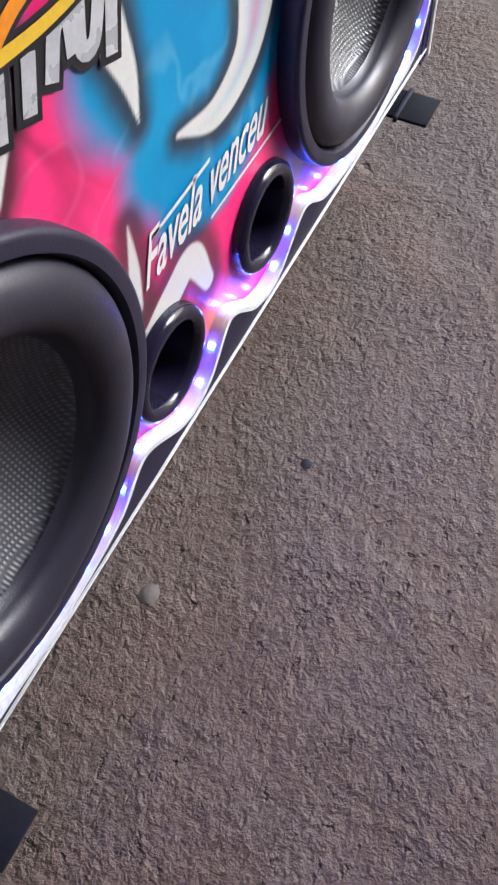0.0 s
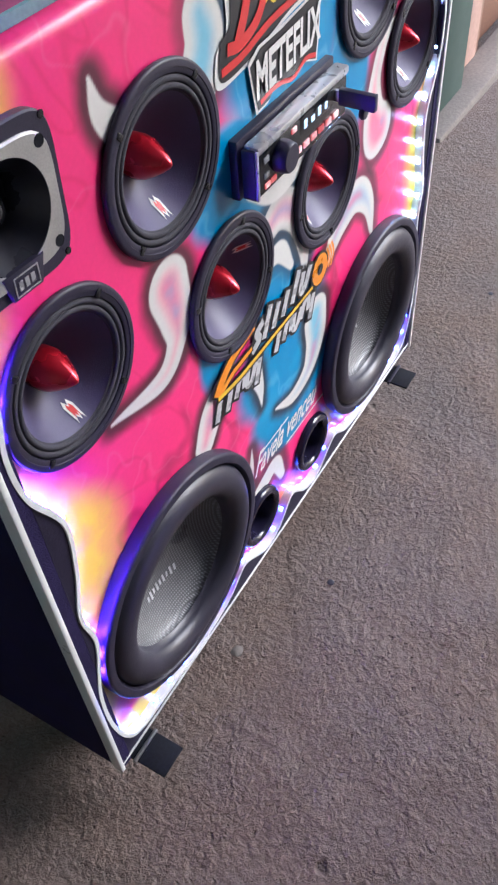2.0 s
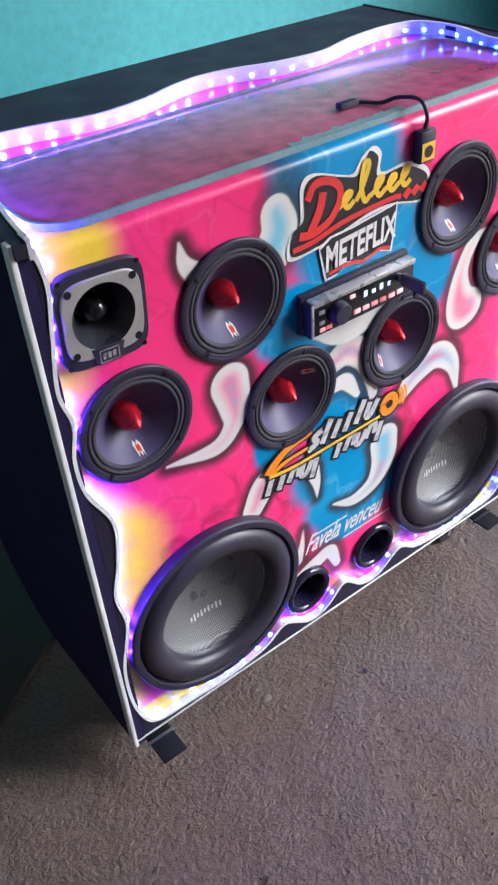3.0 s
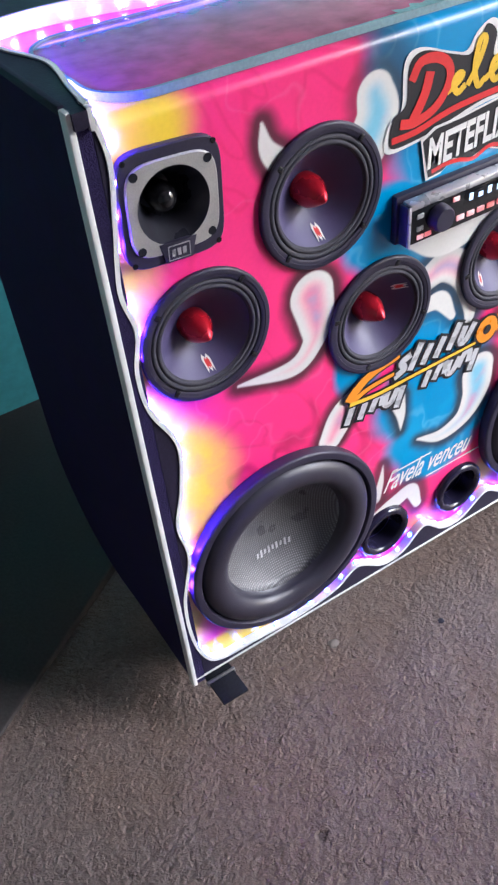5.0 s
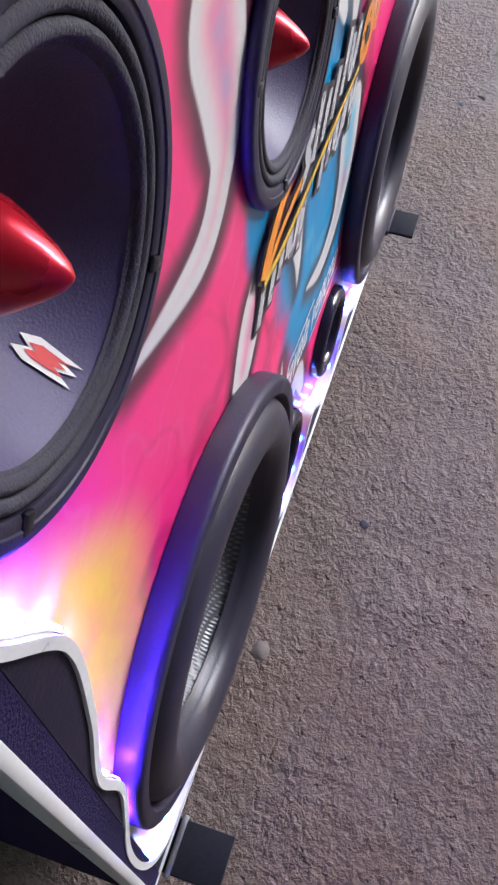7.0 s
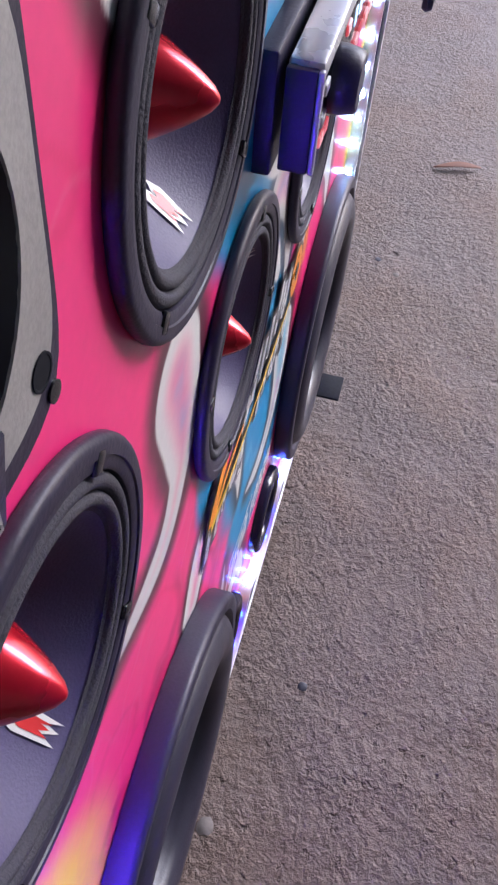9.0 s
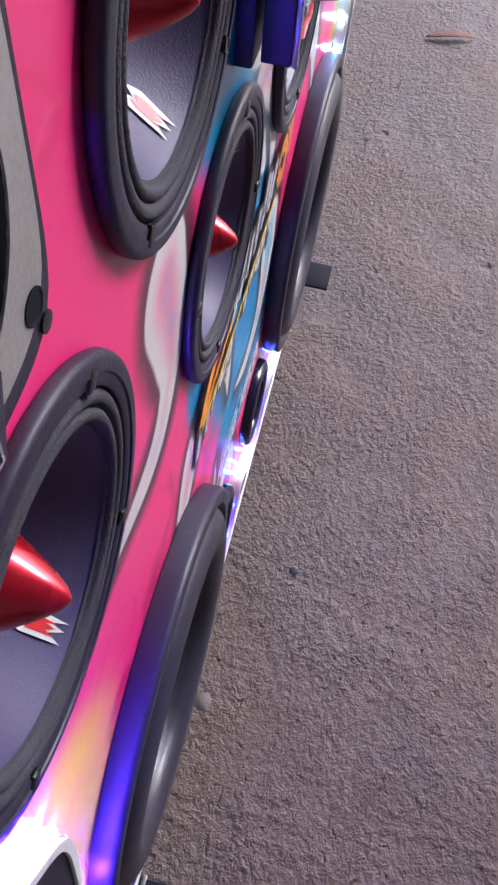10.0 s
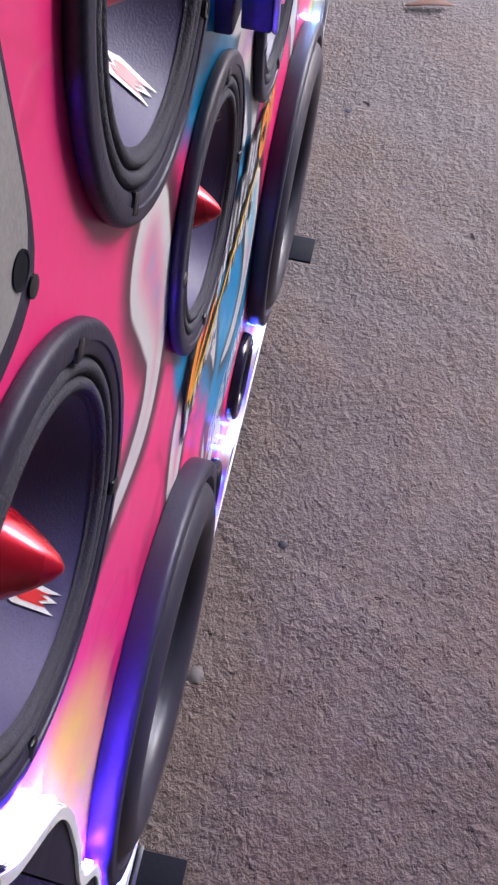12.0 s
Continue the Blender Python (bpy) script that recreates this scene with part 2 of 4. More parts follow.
def box(x0, x1, y0, y1, z0, z1, bevel=0.0, bm=None, seg=2):
    own = bmesh.new()
    bmesh.ops.create_cube(own, size=1)
    for v in own.verts:
        v.co = ((x0 + x1) / 2 + v.co.x * (x1 - x0), (y0 + y1) / 2 + v.co.y * (y1 - y0), (z0 + z1) / 2 + v.co.z * (z1 - z0))
    if bevel:
        bmesh.ops.bevel(own, geom=list(own.edges), offset=bevel, segments=seg, affect="EDGES", profile=0.5)
    if bm is None:
        return own
    me = bpy.data.meshes.new("t")
    own.to_mesh(me)
    own.free()
    bm.from_mesh(me)
    bpy.data.meshes.remove(me)
    return bm


def plate(outline, y0, y1, bevel=0.0):
    """An upright slab with the outline (x, z), from y0 (front) to y1 (back)."""
    bm = bmesh.new()
    f = bm.faces.new([bm.verts.new((x, y0, z)) for x, z in outline])
    r = bmesh.ops.extrude_face_region(bm, geom=[f])
    for v in r["geom"]:
        if isinstance(v, bmesh.types.BMVert):
            v.co.y = y1
    bmesh.ops.recalc_face_normals(bm, faces=bm.faces)
    if bevel:
        edges = [e for e in bm.edges if abs(e.verts[0].co.y - y0) < 1e-6 and abs(e.verts[1].co.y - y0) < 1e-6]
        bmesh.ops.bevel(bm, geom=edges, offset=bevel, segments=2, affect="EDGES", profile=0.5)
    return bm


def curve_through(points, step=0.004):
    """Points every few millimetres on a smooth line through the given ones (Catmull-Rom)."""
    p = [np.array(q, float) for q in points]
    p = [2 * p[0] - p[1]] + p + [2 * p[-1] - p[-2]]
    out = []
    for a, b, c, d in zip(p, p[1:], p[2:], p[3:]):
        n = max(2, int(np.linalg.norm(c - b) / step))
        for k in range(n):
            t = k / n
            out.append(0.5 * (2 * b + (c - a) * t + (2 * a - 5 * b + 4 * c - d) * t**2 + (3 * b - a - 3 * c + d) * t**3))
    return np.array(out + [p[-2]])


def ribbon(line_a, line_b, to3, lo, hi):
    """A solid strip between two lines of as many points, from depth lo to hi."""
    bm = bmesh.new()
    rows = [[bm.verts.new(to3(*q, h)) for q, h in ((a, lo), (b, lo), (b, hi), (a, hi))] for a, b in zip(line_a, line_b)]
    for r, s in zip(rows, rows[1:]):
        for k in range(4):
            j = (k + 1) % 4
            bm.faces.new((r[k], r[j], s[j], s[k]))
    bm.faces.new(rows[0])
    bm.faces.new(rows[-1][::-1])
    bmesh.ops.recalc_face_normals(bm, faces=bm.faces)
    return bm


def tube(points, radius, seg=10):
    bm = bmesh.new()
    pts = [Vector(p) for p in points]
    rings = []
    for i, p in enumerate(pts):
        d = (pts[min(i + 1, len(pts) - 1)] - pts[max(i - 1, 0)]).normalized()
        a = d.orthogonal().normalized() if not rings else (last - last.dot(d) * d).normalized()
        last = a
        b = d.cross(a)
        rings.append([bm.verts.new(p + radius * (math.cos(2 * math.pi * k / seg) * a + math.sin(2 * math.pi * k / seg) * b)) for k in range(seg)])
    for r, s in zip(rings, rings[1:]):
        for k in range(seg):
            j = (k + 1) % seg
            bm.faces.new((r[k], r[j], s[j], s[k]))
    bm.faces.new(rings[0][::-1])
    bm.faces.new(rings[-1])
    return bm


# ---- the ground and the walls ----
SLOPE = math.tan(radians(2.6))


def ground_z(x):
    return -SLOPE * x


bm = bmesh.new()
n = 60
for i in range(n + 1):
    for j in range(n + 1):
        x, y = -15 + 30 * i / n, -15 + 30 * j / n
        bm.verts.new((x, y, ground_z(max(-3, min(3, x)))))
bm.verts.ensure_lookup_table()
for i in range(n):
    for j in range(n):
        k = i * (n + 1) + j
        bm.faces.new([bm.verts[q] for q in (k, k + n + 1, k + n + 2, k + 1)])
ground = tagged(part("ground", bm, M_FLOOR), "worn brown rough concrete floor with grit", "floor", kind="structure")

WALL_Y = 0.89
wall = tagged(part("wall_north", box(-2.0, 1.52, WALL_Y, WALL_Y + 0.15, -0.3, 3.2), M_TEAL), "teal painted plaster wall with scuffs", "wall", kind="structure")
# added out of view: two walls and a ceiling so daylight enters from the right
tagged(part("unseen_wall_west", box(-2.15, -2.0, -3.0, WALL_Y + 0.15, -0.3, 2.75), M_GREYWALL), "unseen grey wall added on the west to cut and bounce light", "wall", kind="structure")
tagged(part("unseen_wall_south", box(-2.15, 2.4, -3.15, -3.0, -0.3, 2.75), M_GREYWALL), "unseen grey wall added behind the walk to shade the left floor", "wall", kind="structure")
tagged(part("ceiling", box(-2.15, 2.20, -3.15, WALL_Y + 0.15, 2.75, 2.87), M_CEIL), "unseen pale ceiling added to block sky and sun towards the left", "ceiling", kind="structure")

# right end of the wall: dark green corner post, salmon pier and a cement sill
tagged(part("pillar", box(1.52, 1.78, 0.37, 1.04, -0.3, 3.2, 0.006), M_DARKGREEN), "dark green painted corner post", "pillar", kind="structure")
tagged(part("wall_east", box(1.78, 2.0, 0.41, 0.58, -0.3, 3.2, 0.004), M_PINKWALL), "salmon plaster wall beside the green post", "wall", kind="structure")
door = tagged(new("door_1"), "brown varnished panel door, closed", "door", kind="structure")
part("door_leaf", box(2.0, 2.82, 0.46, 0.50, -0.085, 2.05, 0.003), M_DOOR, door)
part("frame", box(1.985, 2.05, 0.42, 0.47, -0.085, 2.08, 0.004), M_DOOR, door)
part("panel", box(2.14, 2.68, 0.448, 0.462, 0.12, 0.85, 0.006), M_DOOR, door)
tagged(part("sill", box(1.46, 3.4, 0.31, 0.42, -0.4, -0.052, 0.010), M_STEP), "worn cement sill along the wall", "sill", kind="structure")

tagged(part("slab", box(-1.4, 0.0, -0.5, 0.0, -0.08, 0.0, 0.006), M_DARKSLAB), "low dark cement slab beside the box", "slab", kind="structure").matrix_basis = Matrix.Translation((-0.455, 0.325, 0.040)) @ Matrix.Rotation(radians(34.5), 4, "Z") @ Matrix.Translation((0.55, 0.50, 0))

# ---- the speaker box: shell ----
HW, FRONT, BACK, LOW, HIGH = 0.453, -0.012, 0.445, 0.117, 0.980
DECK = 0.962
speaker_box = thing("speaker_box", "black party speaker box with airbrushed pink, blue and yellow front", "speaker box", (0, 0, 0))


def side_outline():
    pts = [(FRONT, LOW - 0.012), (FRONT, HIGH), (BACK, HIGH), (BACK, 0.30)]
    pts += [(BACK - 0.20 + 0.20 * math.cos(radians(a)), 0.30 - 0.20 + 0.20 - 0.20 * math.sin(radians(a))) for a in range(10, 91, 10)]
    return pts + [(0.2, LOW - 0.012)]


for s in (-1, 1):
    bm = bmesh.new()
    x0, x1 = s * HW, s * (HW - 0.018)
    f = bm.faces.new([bm.verts.new((x0, y, z)) for y, z in side_outline()])
    r = bmesh.ops.extrude_face_region(bm, geom=[f])
    for v in r["geom"]:
        if isinstance(v, bmesh.types.BMVert):
            v.co.x = x1
    bmesh.ops.recalc_face_normals(bm, faces=bm.faces)
    part("side_panel", bm, M_CARPET, speaker_box, "black carpeted side")
part("back_panel", box(-HW + 0.018, HW - 0.018, BACK - 0.02, BACK - 0.002, 0.28, HIGH - 0.018), M_CARPET, speaker_box)
part("bottom_panel", box(-HW + 0.018, HW - 0.018, 0.015, 0.33, LOW - 0.01, LOW + 0.006), M_CARPET, speaker_box)

# wavy cut-out of the front: distance of the cut from the outer edge
LEFT_WAVE = [(0.985, 0.020), (0.93, 0.031), (0.87, 0.024), (0.80, 0.015), (0.75, 0.024), (0.70, 0.015), (0.645, 0.020), (0.58, 0.046), (0.51, 0.040), (0.45, 0.026), (0.385, 0.033), (0.30, 0.014), (0.22, 0.014), (0.16, 0.028)]
LOW_WAVE = [(-0.40, 0.018), (-0.34, 0.014), (-0.27, 0.010), (-0.19, 0.020), (-0.14, 0.047), (-0.085, 0.014), (-0.045, 0.018), (0.0, 0.052)]
half = [(-HW + off, z) for z, off in LEFT_WAVE] + [(x, LOW + off) for x, off in LOW_WAVE]
front_cut = curve_through(half + [(-x, z) for x, z in half[-2::-1]])


def to_front(x, z, h):
    return (x, FRONT + h, z)


def to_top(x, y, h):
    return (x, y, HIGH - h)


def outward(line):
    """Unit normals to the left of the line's way."""
    d = np.gradient(line, axis=0)
    d /= np.linalg.norm(d, axis=1)[:, None]
    return np.stack([-d[:, 1], d[:, 0]], 1)


def clip_front(p):
    """The outer rim point that belongs to a point of the cut."""
    x, z = p
    if z > 0.22 or abs(x) > HW - 0.02 and z > LOW + 0.03:
        return (math.copysign(HW - 0.019, x), z)
    k = min(1.0, max(0.0, (z - LOW) / 0.115))
    if abs(x) > 0.40:
        return (math.copysign(HW - 0.019, x), min(z, LOW + (0.22 - LOW) * k) if z > 0.14 else LOW)
    return (x, LOW)


BAND = 0.005
nrm = outward(front_cut)
# nrm points into the opening on this way round; the band lies towards the rim
inside = front_cut + nrm * 0.0
band_out = front_cut - nrm * BAND
rim = np.array([clip_front(p) for p in band_out])
part("front_frame", ribbon(band_out, rim, to_front, 0.001, 0.010), M_BLACK, speaker_box, "black front frame with wavy cut-out")
part("edge_band", ribbon(inside, band_out, to_front, -0.001, 0.0125), M_WHITE, speaker_box, "white wavy edge band")

# wavy cut-out of the top
TOP_HALF = [(-HW + 0.020, -0.020), (-HW + 0.028, 0.04), (-HW + 0.040, 0.12), (-HW + 0.022, 0.19), (-HW + 0.018, 0.235), (-HW + 0.035, 0.285), (-0.36, 0.300), (-0.28, 0.290), (-0.20, 0.268), (-0.12, 0.275), (-0.05, 0.298), (0.0, 0.305)]
top_cut = curve_through(TOP_HALF + [(-x, y) for x, y in TOP_HALF[-2::-1]])
tn = outward(top_cut)
top_band = top_cut + tn * BAND


def clip_top(p):
    x, y = p
    if y < 0.25:
        return (math.copysign(HW - 0.001, x), y)
    if abs(x) > HW - 0.06:
        return (math.copysign(HW - 0.001, x), BACK - 0.001)
    return (x, BACK - 0.001)


part("top_frame", ribbon(top_band, np.array([clip_top(p) for p in top_band]), to_top, -0.001, 0.014), M_BLACK, speaker_box, "black top frame with wavy cut-out")
part("edge_band", ribbon(top_cut, top_band, to_top, -0.003, 0.0175), M_WHITE, speaker_box, "white wavy edge band")

# white trim along the outer corners
for s in (-1, 1):
    part("trim", box(s * HW - 0.0035, s * HW + 0.0035, FRONT - 0.003, FRONT + 0.013, LOW - 0.012, HIGH + 0.001, 0.0015), M_WHITE, speaker_box, "white edge trim")
    part("trim", box(s * HW - 0.003, s * HW + 0.003, FRONT + 0.013, BACK, HIGH - 0.006, HIGH + 0.003, 0.001), M_BLACK, speaker_box)
part("trim", box(-HW + 0.004, HW - 0.004, FRONT - 0.001, FRONT + 0.004, LOW - 0.003, LOW, 0.0008), M_WHITE, speaker_box, "white edge trim")


# ---- the airbrushed panel ----
def smooth01(v, a, b):
    t = np.clip((v - a) / (b - a), 0, 1)
    return t * t * (3 - 2 * t)


def cloud(x, z, scale, seed, octaves=4):
    """Smooth random field in 0..1."""
    rng = np.random.RandomState(seed)
    out, amp, total = np.zeros_like(x), 1.0, 0.0
    for _ in range(octaves):
        table = rng.rand(64, 64)
        u, v = x * scale + 31.7, z * scale + 17.3
        i, j = np.floor(u).astype(int), np.floor(v).astype(int)
        fu, fv = u - i, v - j
        fu, fv = fu * fu * (3 - 2 * fu), fv * fv * (3 - 2 * fv)
        at = lambda a, b: table[a % 64, b % 64]
        out += amp * ((at(i, j) * (1 - fu) + at(i + 1, j) * fu) * (1 - fv) + (at(i, j + 1) * (1 - fu) + at(i + 1, j + 1) * fu) * fv)
        total += amp
        amp, scale = amp * 0.5, scale * 2.1
    return out / total


def stroke_distance(x, z, pts):
    """Signed distance to a brush stroke of (x, z, radius) points."""
    p = curve_through(pts, 0.003)
    d = np.full(x.shape, 1.0)
    for cx, cz, r in p:
        d = np.minimum(d, np.hypot(x - cx, z - cz) - max(r, 0.0005))
    return d


PINK, DEEP, BLUE, SKY = (0.92, 0.036, 0.220), (0.70, 0.014, 0.130), (0.002, 0.245, 0.53), (0.05, 0.46, 0.68)
YELLOW, WHITE, INK, VIOLET = (0.90, 0.66, 0.03), (0.74, 0.73, 0.70), (0.02, 0.016, 0.02), (0.25, 0.06, 0.32)

# strokes: points (x, z, radius), tint inside, how dark the sprayed halo is
STROKES = [
    ([(-0.203, 0.694, 0.031), (-0.198, 0.66, 0.026), (-0.203, 0.628, 0.017), (-0.235, 0.602, 0.013), (-0.314, 0.612, 0.002)], PINK, 0.9),
    ([(-0.256, 0.912, 0.002), (-0.251, 0.884, 0.010), (-0.228, 0.858, 0.017)], None, 0.9),
    ([(-0.114, 0.904, 0.024), (-0.110, 0.880, 0.029), (-0.125, 0.850, 0.03)], SKY, 0.6),
    ([(0.306, 0.752, 0.002), (0.268, 0.736, 0.012), (0.248, 0.695, 0.016), (0.248, 0.652, 0.027), (0.260, 0.625, 0.036), (0.272, 0.622, 0.034)], PINK, 0.8),
    ([(-0.03, 0.640, 0.018), (0.010, 0.652, 0.024), (0.045, 0.625, 0.022), (0.062, 0.575, 0.014), (0.064, 0.535, 0.006)], PINK, 0.8),
    ([(0.130, 0.515, 0.014), (0.165, 0.545, 0.024), (0.212, 0.556, 0.025), (0.250, 0.522, 0.016), (0.268, 0.462, 0.004)], SKY, 0.8),
    ([(0.03, 0.565, 0.006), (0.005, 0.600, 0.014), (-0.025, 0.60, 0.010)], None, 0.6),
    ([(-0.142, 0.510, 0.012), (-0.160, 0.485, 0.024), (-0.180, 0.452, 0.020)], PINK, 0.9),
    ([(0.095, 0.440, 0.031), (0.096, 0.400, 0.028), (0.075, 0.360, 0.019), (0.03, 0.345, 0.012), (-0.018, 0.362, 0.002)], SKY, 0.9),
    ([(-0.062, 0.462, 0.014), (-0.054, 0.430, 0.008), (-0.053, 0.400, 0.001)], None, 0.9),
    ([(-0.096, 0.278, 0.009), (-0.088, 0.310, 0.006), (-0.084, 0.345, 0.001)], None, 0.8),
    ([(-0.095, 0.240, 0.010), (-0.055, 0.250, 0.015), (-0.025, 0.255, 0.014), (-0.008, 0.215, 0.008)], None, 0.8),
    ([(-0.045, 0.712, 0.016), (0.0, 0.700, 0.030), (0.05, 0.702, 0.026), (0.075, 0.715, 0.014)], None, 0.25),
]
BLUES = [(-0.01, 0.93, 0.115, 0.10), (0.03, 0.83, 0.12, 0.12), (-0.09, 0.74, 0.075, 0.06), (0.02, 0.72, 0.14, 0.10), (0.17, 0.74, 0.06, 0.10), (-0.13, 0.57, 0.04, 0.07), (0.0, 0.60, 0.11, 0.09), (0.01, 0.45, 0.115, 0.09), (0.03, 0.36, 0.115, 0.07), (0.02, 0.31, 0.085, 0.05)]


def painted(x, z):
    """The airbrushed picture: pink ground, blue middle, yellow rims, white strokes with black halos."""
    wob = (cloud(x, z, 9.0, 3) - 0.5) * 0.07
    col = np.empty(x.shape + (3,))
    folds = smooth01(np.abs(cloud(x + 0.5 * z, z * 0.55, 16.0, 5, 3) - 0.5), 0.0, 0.045)
    k = (0.35 + 0.65 * folds) * 0.6 + 0.4 * smooth01(cloud(x, z, 7.0, 8), 0.3, 0.65)
    col[:] = np.array(DEEP) + (np.array(PINK) - np.array(DEEP)) * k[..., None]
    veins = smooth01(0.02 - np.abs(cloud(x, z, 11.0, 21, 3) - 0.52), 0.0, 0.02)

    def lay(mask, colour):
        col[:] = col * (1 - mask[..., None]) + np.array(colour) * mask[..., None]

    crease = smooth01(0.075 - np.abs(cloud(x * 1.2 + 0.55 * z, z * 0.5 - 0.3 * x, 10.0, 41, 3) - 0.5), 0.0, 0.075)
    lay(crease * smooth01(cloud(x, z, 6.0, 52, 2), 0.42, 0.62) * 0.75, (0.40, 0.006, 0.07))
    lay(veins * 0.10, (0.95, 0.45, 0.55))
    edge = HW - np.abs(x) + wob * 0.5
    reach = 0.086 + 0.030 * np.sin(z * 13 - 4.2) + 0.035 * np.exp(-((z - 0.53) / 0.07) ** 2) + 0.03 * np.exp(-((z - 0.96) / 0.06) ** 2)
    yellow = smooth01(reach * np.where(x > 0, 0.72, 1.0) - edge, 0.0, 0.05)
    lay(yellow * (0.75 + 0.25 * smooth01(cloud(x, z, 22.0, 17), 0.3, 0.6)), YELLOW)
    lay(smooth01(0.178 - z + wob * 0.3, 0.0, 0.02) * smooth01(np.abs(x), 0.20, 0.26), YELLOW)
    # orange glow between the ports, put into the paint
    lay(smooth01(0.05 - np.hypot(x, (z - 0.165) * 1.2), 0.0, 0.04) * 0.7, (0.92, 0.36, 0.10))
    lay(smooth01(0.04 - np.hypot(x - 0.135, (z - 0.20) * 0.8), 0.0, 0.03) * 0.8, YELLOW)
    # paler yellow next to the LED tape: its glow laid into the paint
    lay(smooth01(0.045 - edge, 0, 0.035) * yellow, (0.92, 0.80, 0.10))
    blue = np.zeros_like(x)
    for cx, cz, rx, rz in BLUES:
        d = np.hypot((x - cx + wob * 0.4) / rx, (z - cz + wob * 0.4) / rz)
        blue = np.maximum(blue, smooth01(1.12 - d, 0.0, 0.32))
    fringe = blue * (1 - blue) * 4
    lay(fringe * 0.35, VIOLET)
    lay(blue, BLUE)
    lay(blue * smooth01(cloud(x, z, 10.0, 14), 0.5, 0.75) * 0.22, SKY)
    wisp = smooth01(0.03 - np.abs(cloud(x * 1.3, z * 0.8, 13.0, 33, 3) - 0.5), 0.0, 0.03)
    lay(blue * wisp * 0.2, (0.30, 0.62, 0.75))
    lay(smooth01(0.06 - np.abs(x + 0.09 - 0.02 * np.sin(z * 30)), 0, 0.06) * smooth01(z, 0.80, 0.86) * 0.65, INK)
    for pts, tint, dark in STROKES:
        x0, x1 = min(p[0] for p in pts) - 0.07, max(p[0] for p in pts) + 0.07
        z0, z1 = min(p[1] for p in pts) - 0.07, max(p[1] for p in pts) + 0.07
        sel = (x > x0) & (x < x1) & (z > z0) & (z < z1)
        if not sel.any():
            continue
        d = stroke_distance(x[sel], z[sel], pts)
        c = col[sel]
        halo = (dark * smooth01(0.023 - d + (cloud(x[sel], z[sel], 20.0, 2) - 0.5) * 0.012, 0.0, 0.019))[:, None]
        c = c * (1 - halo) + np.array(INK) * halo
        w = smooth01(-d, -0.0012, 0.0012)[:, None]
        body = np.array(WHITE) * (0.86 + 0.14 * cloud(x[sel], z[sel], 14.0, 6))[:, None]
        if tint is not None:
            inner = smooth01(-d, 0.005, 0.027)[:, None]
            body = body * (1 - 0.75 * inner) + np.array(tint) * 0.75 * inner
            far = smooth01(-d, 0.010, 0.028)[:, None] * smooth01(cloud(x[sel], z[sel], 15.0, 4), 0.35, 0.68)[:, None]
            body = body * (1 - 0.6 * far) + np.array(SKY if tint == PINK else PINK) * 0.6 * far
        c = c * (1 - w) + body * w
        col[sel] = c
    return np.clip(col, 0.004, 0.9)


MIDS = [(-0.348, 0.702, 4), (-0.187, 0.812, 2), (-0.100, 0.622, 118), (0.118, 0.630, -40), (0.221, 0.822, 2), (0.360, 0.700, 0)]
WOOFERS = [(-0.268, 0.308), (0.274, 0.306)]
PORTS = [(-0.080, 0.199), (0.078, 0.203)]
TWEETERS = [(-0.3675, 0.868), (0.375, 0.868)]
HOLES = [(x, z, 0.075) for x, z, _ in MIDS] + [(x, z, 0.146) for x, z in WOOFERS] + [(x, z, 0.041) for x, z in PORTS] + [(x, z, 0.041) for x, z in TWEETERS]


def art_panel():
    """Front, rounded front edge and deck as one sheet, coloured point by point."""
    step, bend = 0.00165, 0.014
    xs = np.linspace(-HW + 0.019, HW - 0.019, int(0.87 / step))
    prof = [(0.0, z) for z in np.linspace(LOW + 0.004, DECK - bend, int((DECK - LOW) / step))]
    prof += [(bend - bend * math.cos(a), DECK - bend + bend * math.sin(a)) for a in np.linspace(0.15, math.pi / 2, 9)]
    prof += [(y, DECK) for y in np.linspace(bend + 0.004, 0.36, 80)]
    prof = np.array(prof)
    run = np.concatenate([[0], np.cumsum(np.hypot(*np.diff(prof, axis=0).T))]) + LOW + 0.004
    gx, gi = np.meshgrid(xs, np.arange(len(prof)), indexing="ij")
    co = np.stack([gx, prof[gi, 0], prof[gi, 1]], -1).reshape(-1, 3)
    col = painted(gx, run[gi]).reshape(-1, 3)
    nx, nz = gx.shape
    a = (np.arange(nx - 1)[:, None] * nz + np.arange(nz - 1)[None, :]).ravel()
    quads = np.stack([a, a + nz, a + nz + 1, a + 1], 1)
    mid = co[quads].mean(1)
    keep = np.ones(len(quads), bool)
    for hx, hz, hr in HOLES:
        keep &= (np.hypot(mid[:, 0] - hx, mid[:, 2] - hz) > hr) | (mid[:, 1] > 0.02)
    quads = quads[keep]
    me = bpy.data.meshes.new("art_panel")
    me.vertices.add(len(co))
    me.vertices.foreach_set("co", co.ravel())
    me.loops.add(quads.size)
    me.loops.foreach_set("vertex_index", quads.ravel())
    me.polygons.add(len(quads))
    me.polygons.foreach_set("loop_start", np.arange(0, quads.size, 4))
    me.update(calc_edges=True)
    me.polygons.foreach_set("use_smooth", np.ones(len(quads), bool))
    layer = me.color_attributes.new("paint", "FLOAT_COLOR", "POINT")
    layer.data.foreach_set("color", np.concatenate([col, np.ones((len(col), 1))], 1).astype(np.float32).ravel())
    me.materials.append(M_ART)
    ob = new("art_panel", me)
    ob.parent = speaker_box
    return tagged(ob, "glossy airbrushed panel in pink, blue and yellow")


art_panel()


